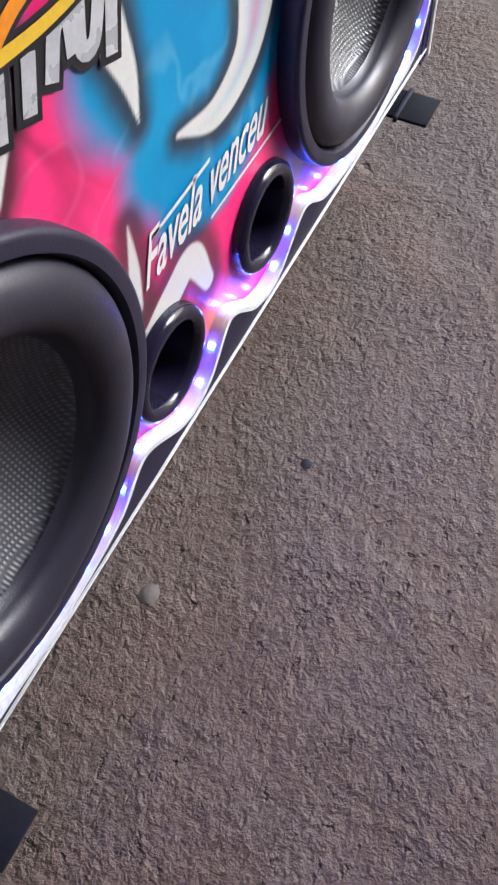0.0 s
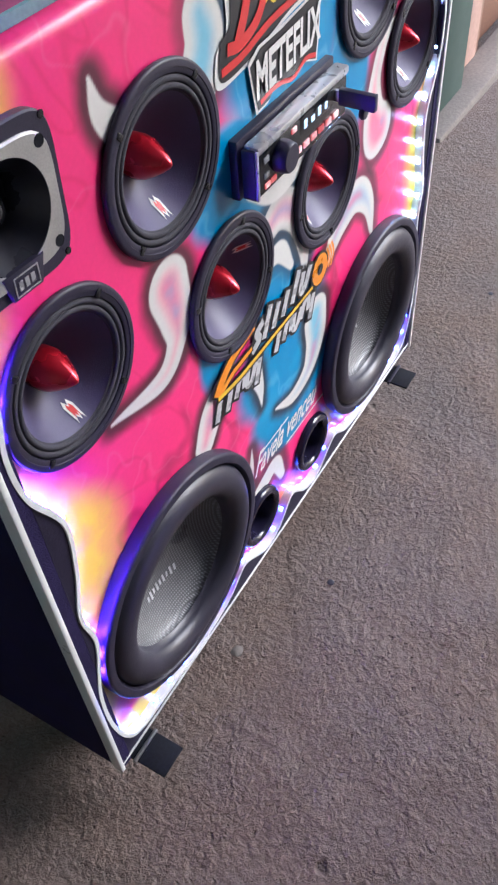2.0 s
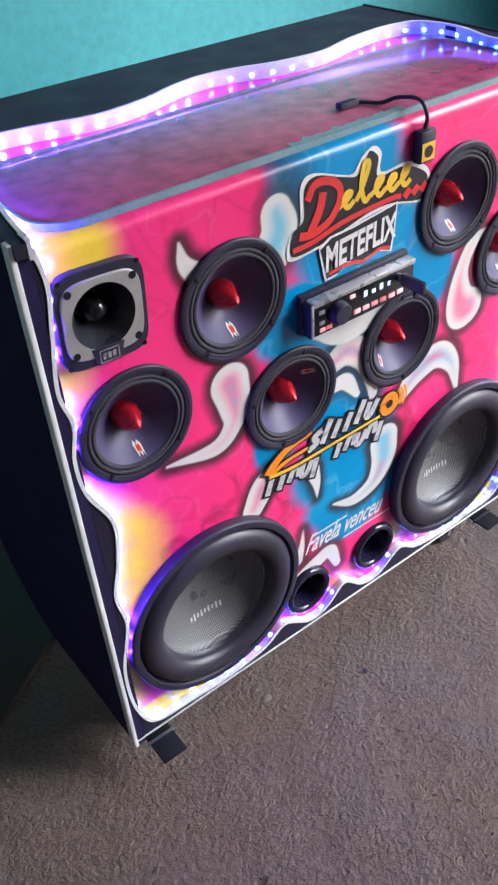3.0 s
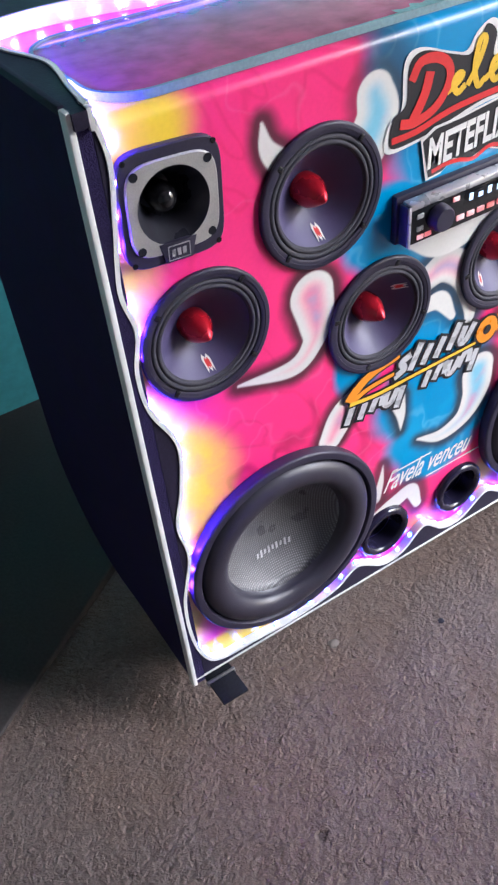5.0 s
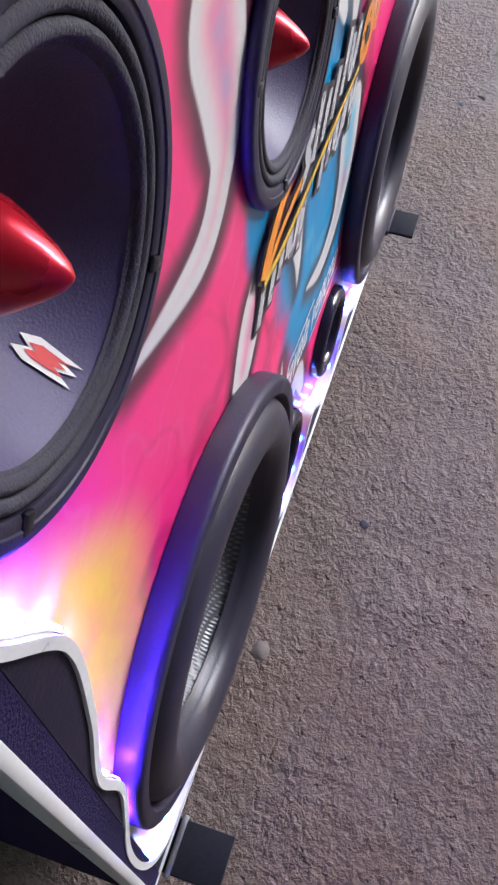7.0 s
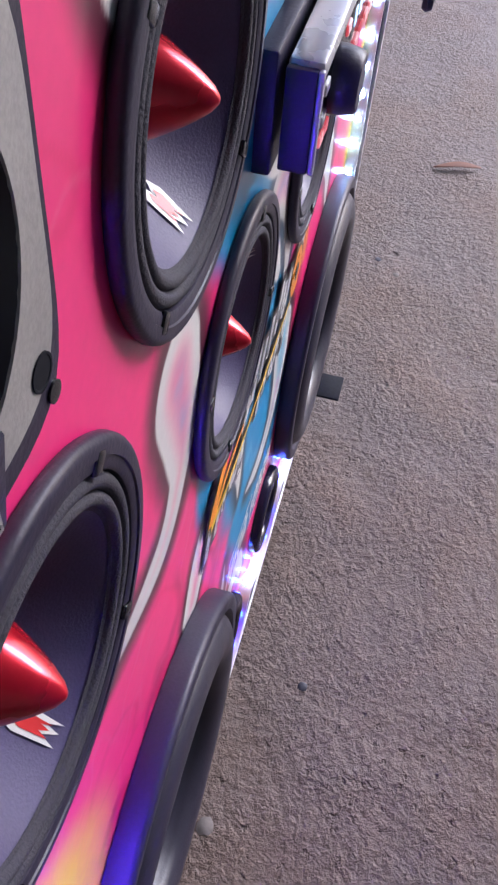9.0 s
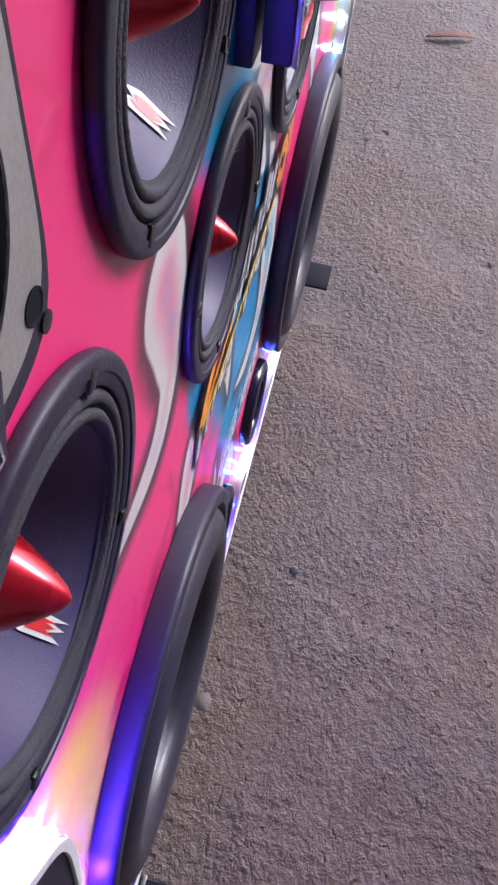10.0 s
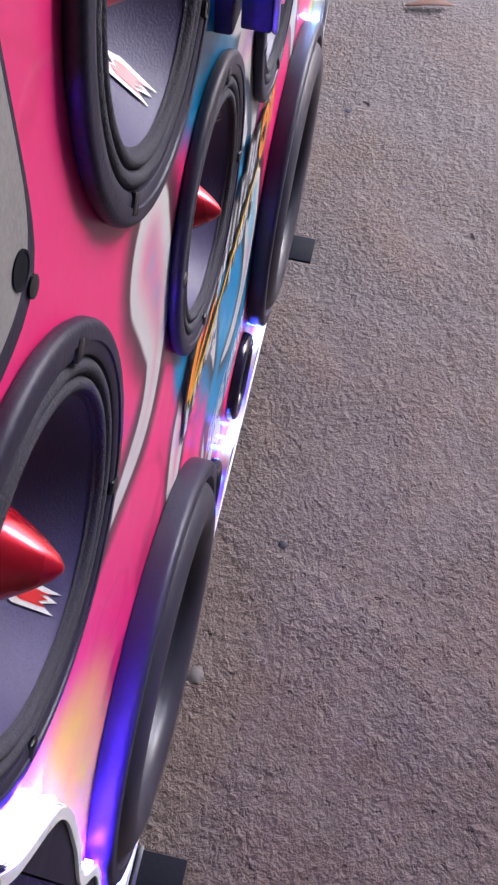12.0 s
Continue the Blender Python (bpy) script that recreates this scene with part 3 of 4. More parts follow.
# ---- loudspeakers ----
def arc(cx, cy, r, a0, a1, n):
    return [(cx + r * math.cos(radians(a0 + (a1 - a0) * i / n)), cy + r * math.sin(radians(a0 + (a1 - a0) * i / n))) for i in range(n + 1)]


def cone_patch(outline, r0, h0, r1, h1, lift):
    """A flat shape laid on a cone; outline in (across, along) metres from the middle of the flank, below the axis."""
    bm = bmesh.new()
    vs = []
    for u, v in outline:
        r = (r0 + r1) / 2 - v
        t = (r - r0) / (r1 - r0)
        h = h0 + (h1 - h0) * t - 0.004 * math.sin(math.pi * t) + lift
        a = -math.pi / 2 + u / r
        vs.append(bm.verts.new((r * math.cos(a), -h, r * math.sin(a))))
    bm.faces.new(vs)
    bmesh.ops.recalc_face_normals(bm, faces=bm.faces)
    return bm


def midrange():
    ob = thing("midrange_speaker", "black midrange loudspeaker with red bullet plug and paper cone", "loudspeaker", group="midrange speakers")
    R = 0.0825
    part("basket_ring", lathe([(R - 0.012, 0.0), (R - 0.001, 0.0), (R, 0.0015)] + arc(R - 0.003, 0.0032, 0.003, 0, 90, 4) + [(R - 0.0068, 0.0063), (R - 0.0072, 0.0055), (R - 0.0105, 0.0055), (R - 0.0118, 0.0047), (R - 0.0122, 0.0012), (R - 0.020, 0.0002)]), M_RING, ob)
    roll = [(R - 0.0122, 0.002)] + arc(R - 0.0157, 0.002, 0.0032, 0, 180, 6) + arc(R - 0.0217, 0.002, 0.0028, 0, 180, 6) + [(R - 0.026, 0.001)]
    part("surround", lathe(roll), M_FOAM, ob)
    r0, h0, r1, h1 = R - 0.0255, 0.0008, 0.019, -0.033
    part("cone", lathe([(r0 + (r1 - r0) * t, h0 + (h1 - h0) * t - 0.004 * math.sin(math.pi * t)) for t in np.linspace(0, 1, 9)] + [(0.0, h1)]), M_PAPER, ob, "black paper cone")
    part("phase_plug", lathe([(0.0190, h1), (0.0192, h1 + 0.010), (0.0174, -0.0150), (0.0134, -0.0072), (0.0085, 0.0010), (0.0042, 0.0068), (0.0014, 0.0090), (0.0, 0.0094)], 40), M_RED, ob, "red anodised bullet plug")
    edge = [(-0.008, -0.011), (-0.009, 0.006), (-0.005, 0.012), (0.000, 0.006), (0.004, 0.011), (0.009, 0.004), (0.007, -0.012), (0.004, -0.005), (0.001, -0.011), (-0.003, -0.005)]
    badge = part("badge", cone_patch([(0.58 * u, 0.72 * v - 0.0080) for u, v in edge], r0, h0, r1, h1, 0.0009), M_STICKER_W, ob, "white badge with red mark")
    part("badge_mark", cone_patch([(0.34 * u, 0.46 * v - 0.0080) for u, v in edge], r0, h0, r1, h1, 0.0013), M_STICKER_R, badge)
    for a in (45, 135, 225, 315):
        notch = box(-0.0032, 0.0032, -0.0068, -0.0042, -0.0042, 0.0042, 0.0012)
        bmesh.ops.transform(notch, verts=notch.verts, matrix=Matrix.Rotation(radians(90 - a), 4, "Y") @ Matrix.Translation((0, 0, R - 0.0085)))
        part("screw_slot", notch, M_GLOSSK, ob)
    return ob


first = midrange()
for i, (x, z, turn) in enumerate(MIDS):
    m = Matrix.Translation((x, -0.0005, z)) @ Matrix.Rotation(radians(-turn), 4, "Y")
    if i:
        copy_thing(first, m)
    else:
        first.matrix_basis = m


def woofer():
    ob = thing("woofer", "large black woofer with thick rubber surround and woven cone", "loudspeaker", group="woofers")
    R = 0.160
    part("gasket", lathe([(R - 0.03, 0.0), (R - 0.001, 0.0), (R, 0.002), (R, 0.013)] + arc(R - 0.004, 0.0140, 0.004, 0, 90, 4) + [(R - 0.012, 0.0178), (R - 0.0135, 0.015), (R - 0.017, 0.006)], 112), M_RING, ob, "black moulded gasket ring")
    part("surround", lathe([(R - 0.0155, 0.006)] + [(R - 0.0365 + 0.021 * math.cos(radians(a)), 0.007 + 0.0172 * math.sin(radians(a))) for a in range(0, 181, 10)] + [(R - 0.061, 0.002)], 112), M_RUBBER, ob, "thick black rubber surround")
    r0 = R - 0.057
    dish = [(r0, 0.005), (r0 - 0.002, -0.003)] + [(r0 * t, -0.045 + 0.040 * t**2.2) for t in np.linspace(0.95, 0.0, 18)]
    part("cone", lathe(dish, 112), M_WEAVE, ob, "dark woven fibre cone")
    for k in range(9):
        w = (0.7, 1.0, 0.6, 1.0, 0.7, 0.9, 0.6, 1.0, 0.8)[k]
        u = -0.030 + 0.0072 * k
        bm = bmesh.new()
        vs = []
        for du, v in ((-0.0018, -0.0055 * w), (0.0018, -0.0055 * w), (0.0034, 0.0055 * w), (-0.0002, 0.0055 * w)):
            px, pz = u + du, -0.052 + v
            t = math.hypot(px, pz) / r0
            vs.append(bm.verts.new((px, -(-0.0435 + 0.040 * t**2.2), pz)))
        bm.faces.new(vs)
        part("mark", bm, M_STICKER_G, ob, "small silver lettering bar")
    return ob


first = woofer()
first.matrix_basis = pose(WOOFERS[0][0], -0.0005, WOOFERS[0][1])
copy_thing(first, pose(WOOFERS[1][0], -0.0005, WOOFERS[1][1]))


def bass_port():
    ob = thing("bass_port", "gloss black round bass port with flared rim", "bass port", group="bass ports")
    R = 0.049
    prof = [(R, 0.0)] + arc(R - 0.0075, 0.003, 0.0075, 20, 175, 10) + [(R - 0.0155, -0.004), (R - 0.017, -0.03)]
    part("flange", lathe(prof), M_PORT, ob, "gloss black flared rim")
    part("tube", lathe([(R - 0.0165, -0.02), (R - 0.0165, -0.16), (0.0, -0.16)]), M_TUBE, ob)
    return ob


first = bass_port()
first.matrix_basis = pose(PORTS[0][0], -0.0005, PORTS[0][1])
copy_thing(first, pose(PORTS[1][0], -0.0005, PORTS[1][1]))


def horn_tweeter():
    ob = thing("horn_tweeter", "black horn tweeter with grey metal face and bullet", "tweeter", group="horn tweeters")
    def ring(half_w, half_h, corner, hole, y0, y1):
        """A square-ish plate with bowed sides, soft corners and a round hole."""
        bm, n, rows = bmesh.new(), 72, []
        for k in range(n):
            a = 2 * math.pi * k / n
            c, s = math.cos(a), math.sin(a)
            q = (abs(c / half_w) ** corner + abs(s / half_h) ** corner) ** (-1 / corner)
            rows.append([bm.verts.new(v) for v in ((hole * c, y0, hole * s), ((q - 0.0015) * c, y0, (q - 0.0015) * s), (q * c, y0 + 0.0015, q * s), (q * c, y1, q * s), (hole * c, y1, hole * s))])
        for r, t in zip(rows, rows[1:] + rows[:1]):
            for i in range(5):
                bm.faces.new((r[i], r[(i + 1) % 5], t[(i + 1) % 5], t[i]))
        bmesh.ops.recalc_face_normals(bm, faces=bm.faces)
        return bm

    part("housing", ring(0.0565, 0.0595, 5.5, 0.040, -0.0085, 0.0), M_RING, ob, "black plastic housing")
    part("face_plate", ring(0.0500, 0.0480, 4.4, 0.0395, -0.0110, -0.0082), M_GREYFACE, ob, "grey painted metal face")
    part("horn", lathe([(0.0396, 0.0105), (0.0375, 0.006), (0.030, -0.004), (0.024, -0.018), (0.018, -0.034), (0.0, -0.036)], 48), M_HORN, ob, "gloss black horn throat")
    part("bullet", lathe([(0.013, -0.034), (0.015, -0.018), (0.0135, -0.008), (0.009, -0.002), (0.004, 0.0005), (0.0, 0.001)], 32), M_GLOSSK, ob, "black bullet")
    badge = part("badge", plate([(-0.015, -0.0575), (0.015, -0.0575), (0.021, -0.036), (-0.021, -0.036)], -0.0122, -0.008, 0.001), M_RING, ob, "black badge tab")
    for x0, x1, z0, z1 in ((-0.0125, 0.0125, -0.0555, -0.0545), (-0.0125, 0.0125, -0.0405, -0.0395), (-0.0125, -0.0115, -0.0545, -0.0405), (0.0115, 0.0125, -0.0545, -0.0405)):
        part("badge_edge", box(x0, x1, -0.0127, -0.0121, z0, z1), M_SILVER, badge)
    for k in range(3):
        part("badge_bar", box(-0.0085 + 0.0062 * k, -0.0045 + 0.0062 * k, -0.0127, -0.0121, -0.0515, -0.0440), M_SILVER, badge)
    for sx in (-1, 1):
        for sz in (-1, 1):
            bm = lathe([(0.0046, 0.0108), (0.0046, 0.0114), (0.0040, 0.0114), (0.0038, 0.0112), (0.0, 0.0112)], 20)
            bmesh.ops.translate(bm, verts=bm.verts, vec=(sx * 0.0395, 0, sz * 0.0375))
            part("screw_hole", bm, M_FOOT, ob)
            bm = lathe([(0.0030, 0.0084), (0.0030, 0.0092), (0.0, 0.0096)], 12)
            bmesh.ops.translate(bm, verts=bm.verts, vec=(sx * 0.0478, 0, sz * 0.0515))
            part("screw", bm, M_GLOSSK, ob)
    return ob


first = horn_tweeter()
first.matrix_basis = pose(TWEETERS[0][0], -0.0005, TWEETERS[0][1]) @ Matrix.Rotation(radians(3), 4, "Y")
copy_thing(first, pose(TWEETERS[1][0], -0.0005, TWEETERS[1][1]))

# ---- LED tape along the cut-outs ----
def led_tape(name, line, normals, to3, depth, lamp, label, pitch=0.0333, start=0.012):
    ob = thing(name, label, "LED strip", group="LED strips")
    part("tape", ribbon(line + normals * 0.0004, line + normals * 0.0009, to3, depth - 0.004, depth + 0.004), M_TAPE, ob)
    run = np.concatenate([[0], np.cumsum(np.linalg.norm(np.diff(line, axis=0), axis=1))])
    diode = None
    at = start
    while at < run[-1] - 0.01:
        p = [np.interp(at, run, line[:, k]) for k in (0, 1)]
        q = [np.interp(at, run, normals[:, k]) for k in (0, 1)]
        a = Vector(to3(p[0] + q[0] * 0.001, p[1] + q[1] * 0.001, depth))
        out = (Vector(to3(p[0] + q[0], p[1] + q[1], depth)) - Vector(to3(*p, depth))).normalized()
        deep = (Vector(to3(*p, depth + 1)) - Vector(to3(*p, depth))).normalized()
        rot = Matrix((out.cross(deep), deep, out)).transposed().to_4x4()
        if diode is None:
            diode = part("diode", box(-0.0025, 0.0025, -0.0025, 0.0025, 0.0, 0.0018, 0.0005, seg=1), lamp, ob)
            made = diode
        else:
            made = new("diode", diode.data)
            made.parent = ob
        made.matrix_basis = Matrix.Translation(a) @ rot
        at += pitch
    return ob


a = int(np.argmax(inside[:, 1] < 0.20))
b = len(inside) - 1 - int(np.argmax(inside[::-1, 1] < 0.30))
c = len(top_cut) // 2
led_tape("led_strip", inside[:a], nrm[:a], to_front, 0.0062, M_LED, "bright violet LED tape on the upright wavy edge")
led_tape("led_strip", inside[a:b], nrm[a:b], to_front, 0.0062, M_LED_DIM, "blue LED tape along the bottom wavy edge")
led_tape("led_strip", inside[b:], nrm[b:], to_front, 0.0062, M_LED_COOL, "cool white LED tape on the upright wavy edge")
led_tape("led_strip", top_cut[:c], -tn[:c], to_top, 0.010, M_LED_TOP, "bright violet LED tape along the top edge")
led_tape("led_strip", top_cut[c:], -tn[c:], to_top, 0.010, M_LED_DIM, "blue LED tape along the top edge")

# ---- the lid of smoked acrylic on the deck ----
def rounded_rect(x0, x1, y0, y1, r, n=8):
    pts = []
    for cx, cy, a0 in ((x1 - r, y1 - r, 0), (x0 + r, y1 - r, 90), (x0 + r, y0 + r, 180), (x1 - r, y0 + r, 270)):
        pts += [(cx + r * math.cos(radians(a0 + 90 * k / n)), cy + r * math.sin(radians(a0 + 90 * k / n))) for k in range(n + 1)]
    return pts


def flat_slab(outline, z0, z1, bevel=0.0):
    bm = bmesh.new()
    f = bm.faces.new([bm.verts.new((x, y, z1)) for x, y in outline])
    r = bmesh.ops.extrude_face_region(bm, geom=[f])
    for v in r["geom"]:
        if isinstance(v, bmesh.types.BMVert):
            v.co.z = z0
    bmesh.ops.recalc_face_normals(bm, faces=bm.faces)
    if bevel:
        bmesh.ops.bevel(bm, geom=[e for e in bm.edges if all(abs(v.co.z - z1) < 1e-6 for v in e.verts)], offset=bevel, segments=2, affect="EDGES", profile=0.5)
    return bm


lid = thing("acrylic_lid", "smoked pinkish acrylic lid lying on the box top", "lid")
part("sheet", flat_slab(rounded_rect(-0.405, 0.405, 0.016, 0.232, 0.050), DECK + 0.001, DECK + 0.008, 0.0012), M_GREENGLASS, lid, "smoked glossy sheet")
rim_out, rim_in = rounded_rect(-0.409, 0.409, 0.012, 0.236, 0.053), rounded_rect(-0.4052, 0.4052, 0.0158, 0.2322, 0.0502)
bm = bmesh.new()
rows = [[bm.verts.new((*p, z)) for p, z in ((a, DECK + 0.0005), (a, DECK + 0.009), (b, DECK + 0.009), (b, DECK + 0.0005))] for a, b in zip(rim_out, rim_in)]
for r, s in zip(rows, rows[1:] + rows[:1]):
    for k in range(3):
        bm.faces.new((r[k], r[k + 1], s[k + 1], s[k]))
bmesh.ops.recalc_face_normals(bm, faces=bm.faces)
part("rim", bm, M_ACRYLEDGE, lid, "blue-green acrylic edge")

# ---- stickers and lettering on the panel ----
def decal(name, outline, material, parent, lift, label=""):
    bm = bmesh.new()
    bm.faces.new([bm.verts.new((x, -lift, z)) for x, z in outline])
    bmesh.ops.recalc_face_normals(bm, faces=bm.faces)
    if bm.faces[:][0].normal.y > 0:
        bmesh.ops.reverse_faces(bm, faces=bm.faces)
    return part(name, bm, material, parent, label, smooth=False)


def banner(x0, z0, w, h, slant, rise, grow=0.0):
    """A slanted, rising plate."""
    a, c = min(w, h) * 0.14, grow
    q = [(a - c, -c), (w - a + c, -c), (w + c, a - c), (w + c, h - a + c), (w - a + c, h + c), (a - c, h + c), (-c, h - a + c), (-c, a - c)]
    return [(x0 + u + slant * v, z0 + v + rise * u) for u, v in q]


def smooth_loop(points, per=5):
    n, out = len(points), []
    for i in range(n):
        a, b, c, d = (np.array(points[(i + k) % n]) for k in (-1, 0, 1, 2))
        for k in range(per):
            t = k / per
            out.append(tuple(0.5 * (2 * b + (c - a) * t + (2 * a - 5 * b + 4 * c - d) * t**2 + (3 * b - a - 3 * c + d) * t**3)))
    return out


def ribbon_decal(name, points, width, material, parent, lift, grow=0.0, taper=0.0, label=""):
    """A flat painted stroke, as a strip of quads."""
    line = curve_through(points, 0.0025)
    n = outward(line)
    w = (width / 2) * (1 - taper * np.linspace(0, 1, len(line))) + grow
    bm = bmesh.new()
    ends = [line[0] - (line[1] - line[0]) / np.linalg.norm(line[1] - line[0]) * grow, line[-1] + (line[-1] - line[-2]) / np.linalg.norm(line[-1] - line[-2]) * grow]
    line = np.concatenate([[ends[0]], line, [ends[1]]])
    n, w = np.concatenate([[n[0]], n, [n[-1]]]), np.concatenate([[w[0]], w, [w[-1]]])
    rise = -lift - np.linspace(0, 0.0004, len(line))
    rows = [(bm.verts.new((p[0] + q[0] * h, y, p[1] + q[1] * h)), bm.verts.new((p[0] - q[0] * h, y, p[1] - q[1] * h))) for p, q, h, y in zip(line, n, w, rise)]
    for a, b in zip(rows, rows[1:]):
        bm.faces.new((a[0], b[0], b[1], a[1]))
    bmesh.ops.recalc_face_normals(bm, faces=bm.faces)
    if bm.faces[:][0].normal.y > 0:
        bmesh.ops.reverse_faces(bm, faces=bm.faces)
    return part(name, bm, material, parent, label, smooth=False)


def outlined(strokes, width, material, parent, lift, edge=0.0025, taper=0.0, label=""):
    """Coloured strokes over a dark edge; each stroke lies a hair above the one before."""
    for k, pts in enumerate(strokes):
        ribbon_decal("stroke_edge", pts, width, M_STICKER_K, parent, lift + 0.00003 * k, edge, taper)
    for k, pts in enumerate(strokes):
        ribbon_decal("stroke", pts, width, material, parent, lift + 0.0005 + 0.00003 * k, 0.0, taper, label)


TITLE = [(-0.098, 0.834), (-0.096, 0.864), (-0.078, 0.878), (-0.076, 0.926), (-0.056, 0.937), (-0.012, 0.923), (0.012, 0.918), (0.026, 0.935), (0.046, 0.944), (0.061, 0.932), (0.062, 0.906), (0.110, 0.907), (0.148, 0.890), (0.158, 0.866), (0.154, 0.845), (0.137, 0.842), (0.092, 0.852), (0.049, 0.852), (-0.011, 0.842), (-0.055, 0.834)]
title = decal("sticker", smooth_loop(TITLE), M_STICKER_W, speaker_box, 0.0011, "white-edged red and yellow title sticker")
decal("ground", smooth_loop([(x + 0.006 * (1 if x < 0.03 else -1), z + 0.0045 * (1 if z < 0.880 else -1)) for x, z in TITLE]), M_STICKER_K, title, 0.0016)
ribbon_decal("initial", [(-0.040, 0.909), (-0.047, 0.886), (-0.062, 0.862)], 0.013, M_STICKER_R, title, 0.0023, label="red initial stroke")
ribbon_decal("initial", [(-0.066, 0.905), (-0.054, 0.922), (-0.030, 0.921), (-0.013, 0.908), (-0.013, 0.888), (-0.030, 0.868), (-0.058, 0.859), (-0.080, 0.862)], 0.011, M_STICKER_R, title, 0.0022, label="red initial bow")
ribbon_decal("underline", [(-0.091, 0.846), (-0.055, 0.848), (-0.001, 0.859), (0.080, 0.864), (0.100, 0.862)], 0.0075, M_STICKER_R, title, 0.0021, label="red underline")
for x in (0.112, 0.128, 0.144):
    ribbon_decal("dash", [(x - 0.005, 0.858), (x, 0.863), (x + 0.005, 0.868)], 0.011, M_STICKER_R, title, 0.0021, label="red dash")
WAVES = ((-0.004, 0.013, 0.016), (0.026, 0.012, 0.046), (0.052, 0.013, 0.020), (0.076, 0.012, 0.016), (0.100, 0.012, 0.020))
SCRIPT = [[(x - 0.010, 0.880), (x + 0.004, 0.878 + h * 0.5), (x + 0.012, 0.878 + h), (x + 0.004, 0.880 + h), (x - 0.001, 0.880 + h * 0.4), (x + 0.006, 0.876), (x + w + 0.004, 0.882)] for x, w, h in WAVES]
for k, pts in enumerate(SCRIPT):
    ribbon_decal("script", pts, 0.0078, M_STICKER_Y, title, 0.0023 + 0.0001 * k, label="yellow script stroke")

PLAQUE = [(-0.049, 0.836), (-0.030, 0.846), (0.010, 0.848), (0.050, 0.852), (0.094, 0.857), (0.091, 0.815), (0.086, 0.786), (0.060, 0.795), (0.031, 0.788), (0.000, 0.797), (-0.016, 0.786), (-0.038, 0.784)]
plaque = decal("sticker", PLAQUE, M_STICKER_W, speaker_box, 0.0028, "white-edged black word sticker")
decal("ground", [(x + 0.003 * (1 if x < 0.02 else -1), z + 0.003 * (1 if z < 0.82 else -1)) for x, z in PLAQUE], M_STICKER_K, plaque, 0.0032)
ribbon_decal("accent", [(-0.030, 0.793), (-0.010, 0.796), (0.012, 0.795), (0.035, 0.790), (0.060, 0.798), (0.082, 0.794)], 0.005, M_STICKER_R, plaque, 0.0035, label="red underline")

logo = thing("logo_sticker", "orange and silver logo sticker on the blue paint", "sticker")
GLYPH = {
    "stem": [[(0.3, -0.05), (0.35, 1.0)]],
    "tall": [[(0.3, 0.0), (0.35, 1.35)]],
    "drop": [[(0.35, -0.55), (0.3, 0.85)]],
    "zig": [[(0.9, 0.95), (0.2, 0.72), (0.75, 0.30), (0.0, 0.05)]],
    "bow": [[(0.05, 0.1), (0.25, 0.95), (0.75, 0.95), (0.95, 0.2)]],
    "cup": [[(0.05, 0.95), (0.15, 0.15), (0.7, 0.05), (0.95, 0.9)]],
}


def glyph_row(names, x0, z0, x1, z1, tall, slant, width, lift):
    """A row of silver shapes with dark edges along a rising base line."""
    step = 1.0 / len(names)
    strokes = []
    for k, name in enumerate(names):
        for pts in GLYPH.get(name, ()):
            strokes.append([(x0 + (x1 - x0) * step * (k + 0.86 * u) + slant * tall * v, z0 + (z1 - z0) * step * (k + 0.86 * u) + tall * v) for u, v in pts])
    outlined(strokes, width, M_STICKER_G, logo, lift, 0.0042)


glyph_row(("tall", "stem", "bow", "cup", "drop", "", "stem", "bow", "cup", "bow", "drop"), -0.160, 0.464, 0.094, 0.465, 0.025, 0.35, 0.0104, 0.0011)
glyph_row(("zig", "tall", "stem", "stem", "tall", "cup"), -0.074, 0.507, 0.066, 0.512, 0.029, 0.45, 0.0112, 0.0024)
SWOOSH = [[(-0.152, 0.505), (-0.140, 0.519), (-0.112, 0.536), (-0.066, 0.545)], [(-0.148, 0.502), (-0.118, 0.513), (-0.074, 0.517)], [(-0.150, 0.500), (-0.100, 0.495), (-0.030, 0.497), (0.078, 0.500)]]
for k, (pts, wide) in enumerate(zip(SWOOSH, (0.016, 0.009, 0.007))):
    ribbon_decal("swoosh_edge", pts, wide, M_STICKER_K, logo, 0.0033 + 0.00003 * k, 0.003, 0.35)
for k, (pts, wide) in enumerate(zip(SWOOSH, (0.016, 0.009, 0.007))):
    ribbon_decal("swoosh", pts, wide, M_STICKER_O if k < 2 else M_STICKER_Y, logo, 0.0038 + 0.00003 * k, 0.0, 0.35, "orange swoosh")
for name, r, m, lift in (("disc_edge", 0.024, M_STICKER_K, 0.0030), ("disc", 0.0205, M_STICKER_O, 0.0035), ("disc_hole", 0.0075, M_STICKER_K, 0.0040)):
    decal(name, [(0.099 + r * math.cos(radians(a)), 0.514 + 1.08 * r * math.sin(radians(a))) for a in range(0, 360, 15)], m, logo, lift, "orange disc" if name == "disc" else "")
for k in range(3):
    ribbon_decal("sound_arc", [(0.117 + 0.006 * k, 0.504 - 0.002 * k), (0.124 + 0.0065 * k, 0.518), (0.118 + 0.006 * k, 0.534 + 0.002 * k)], 0.0045, M_STICKER_O, logo, 0.0035 + 0.0001 * k, label="orange sound arc")


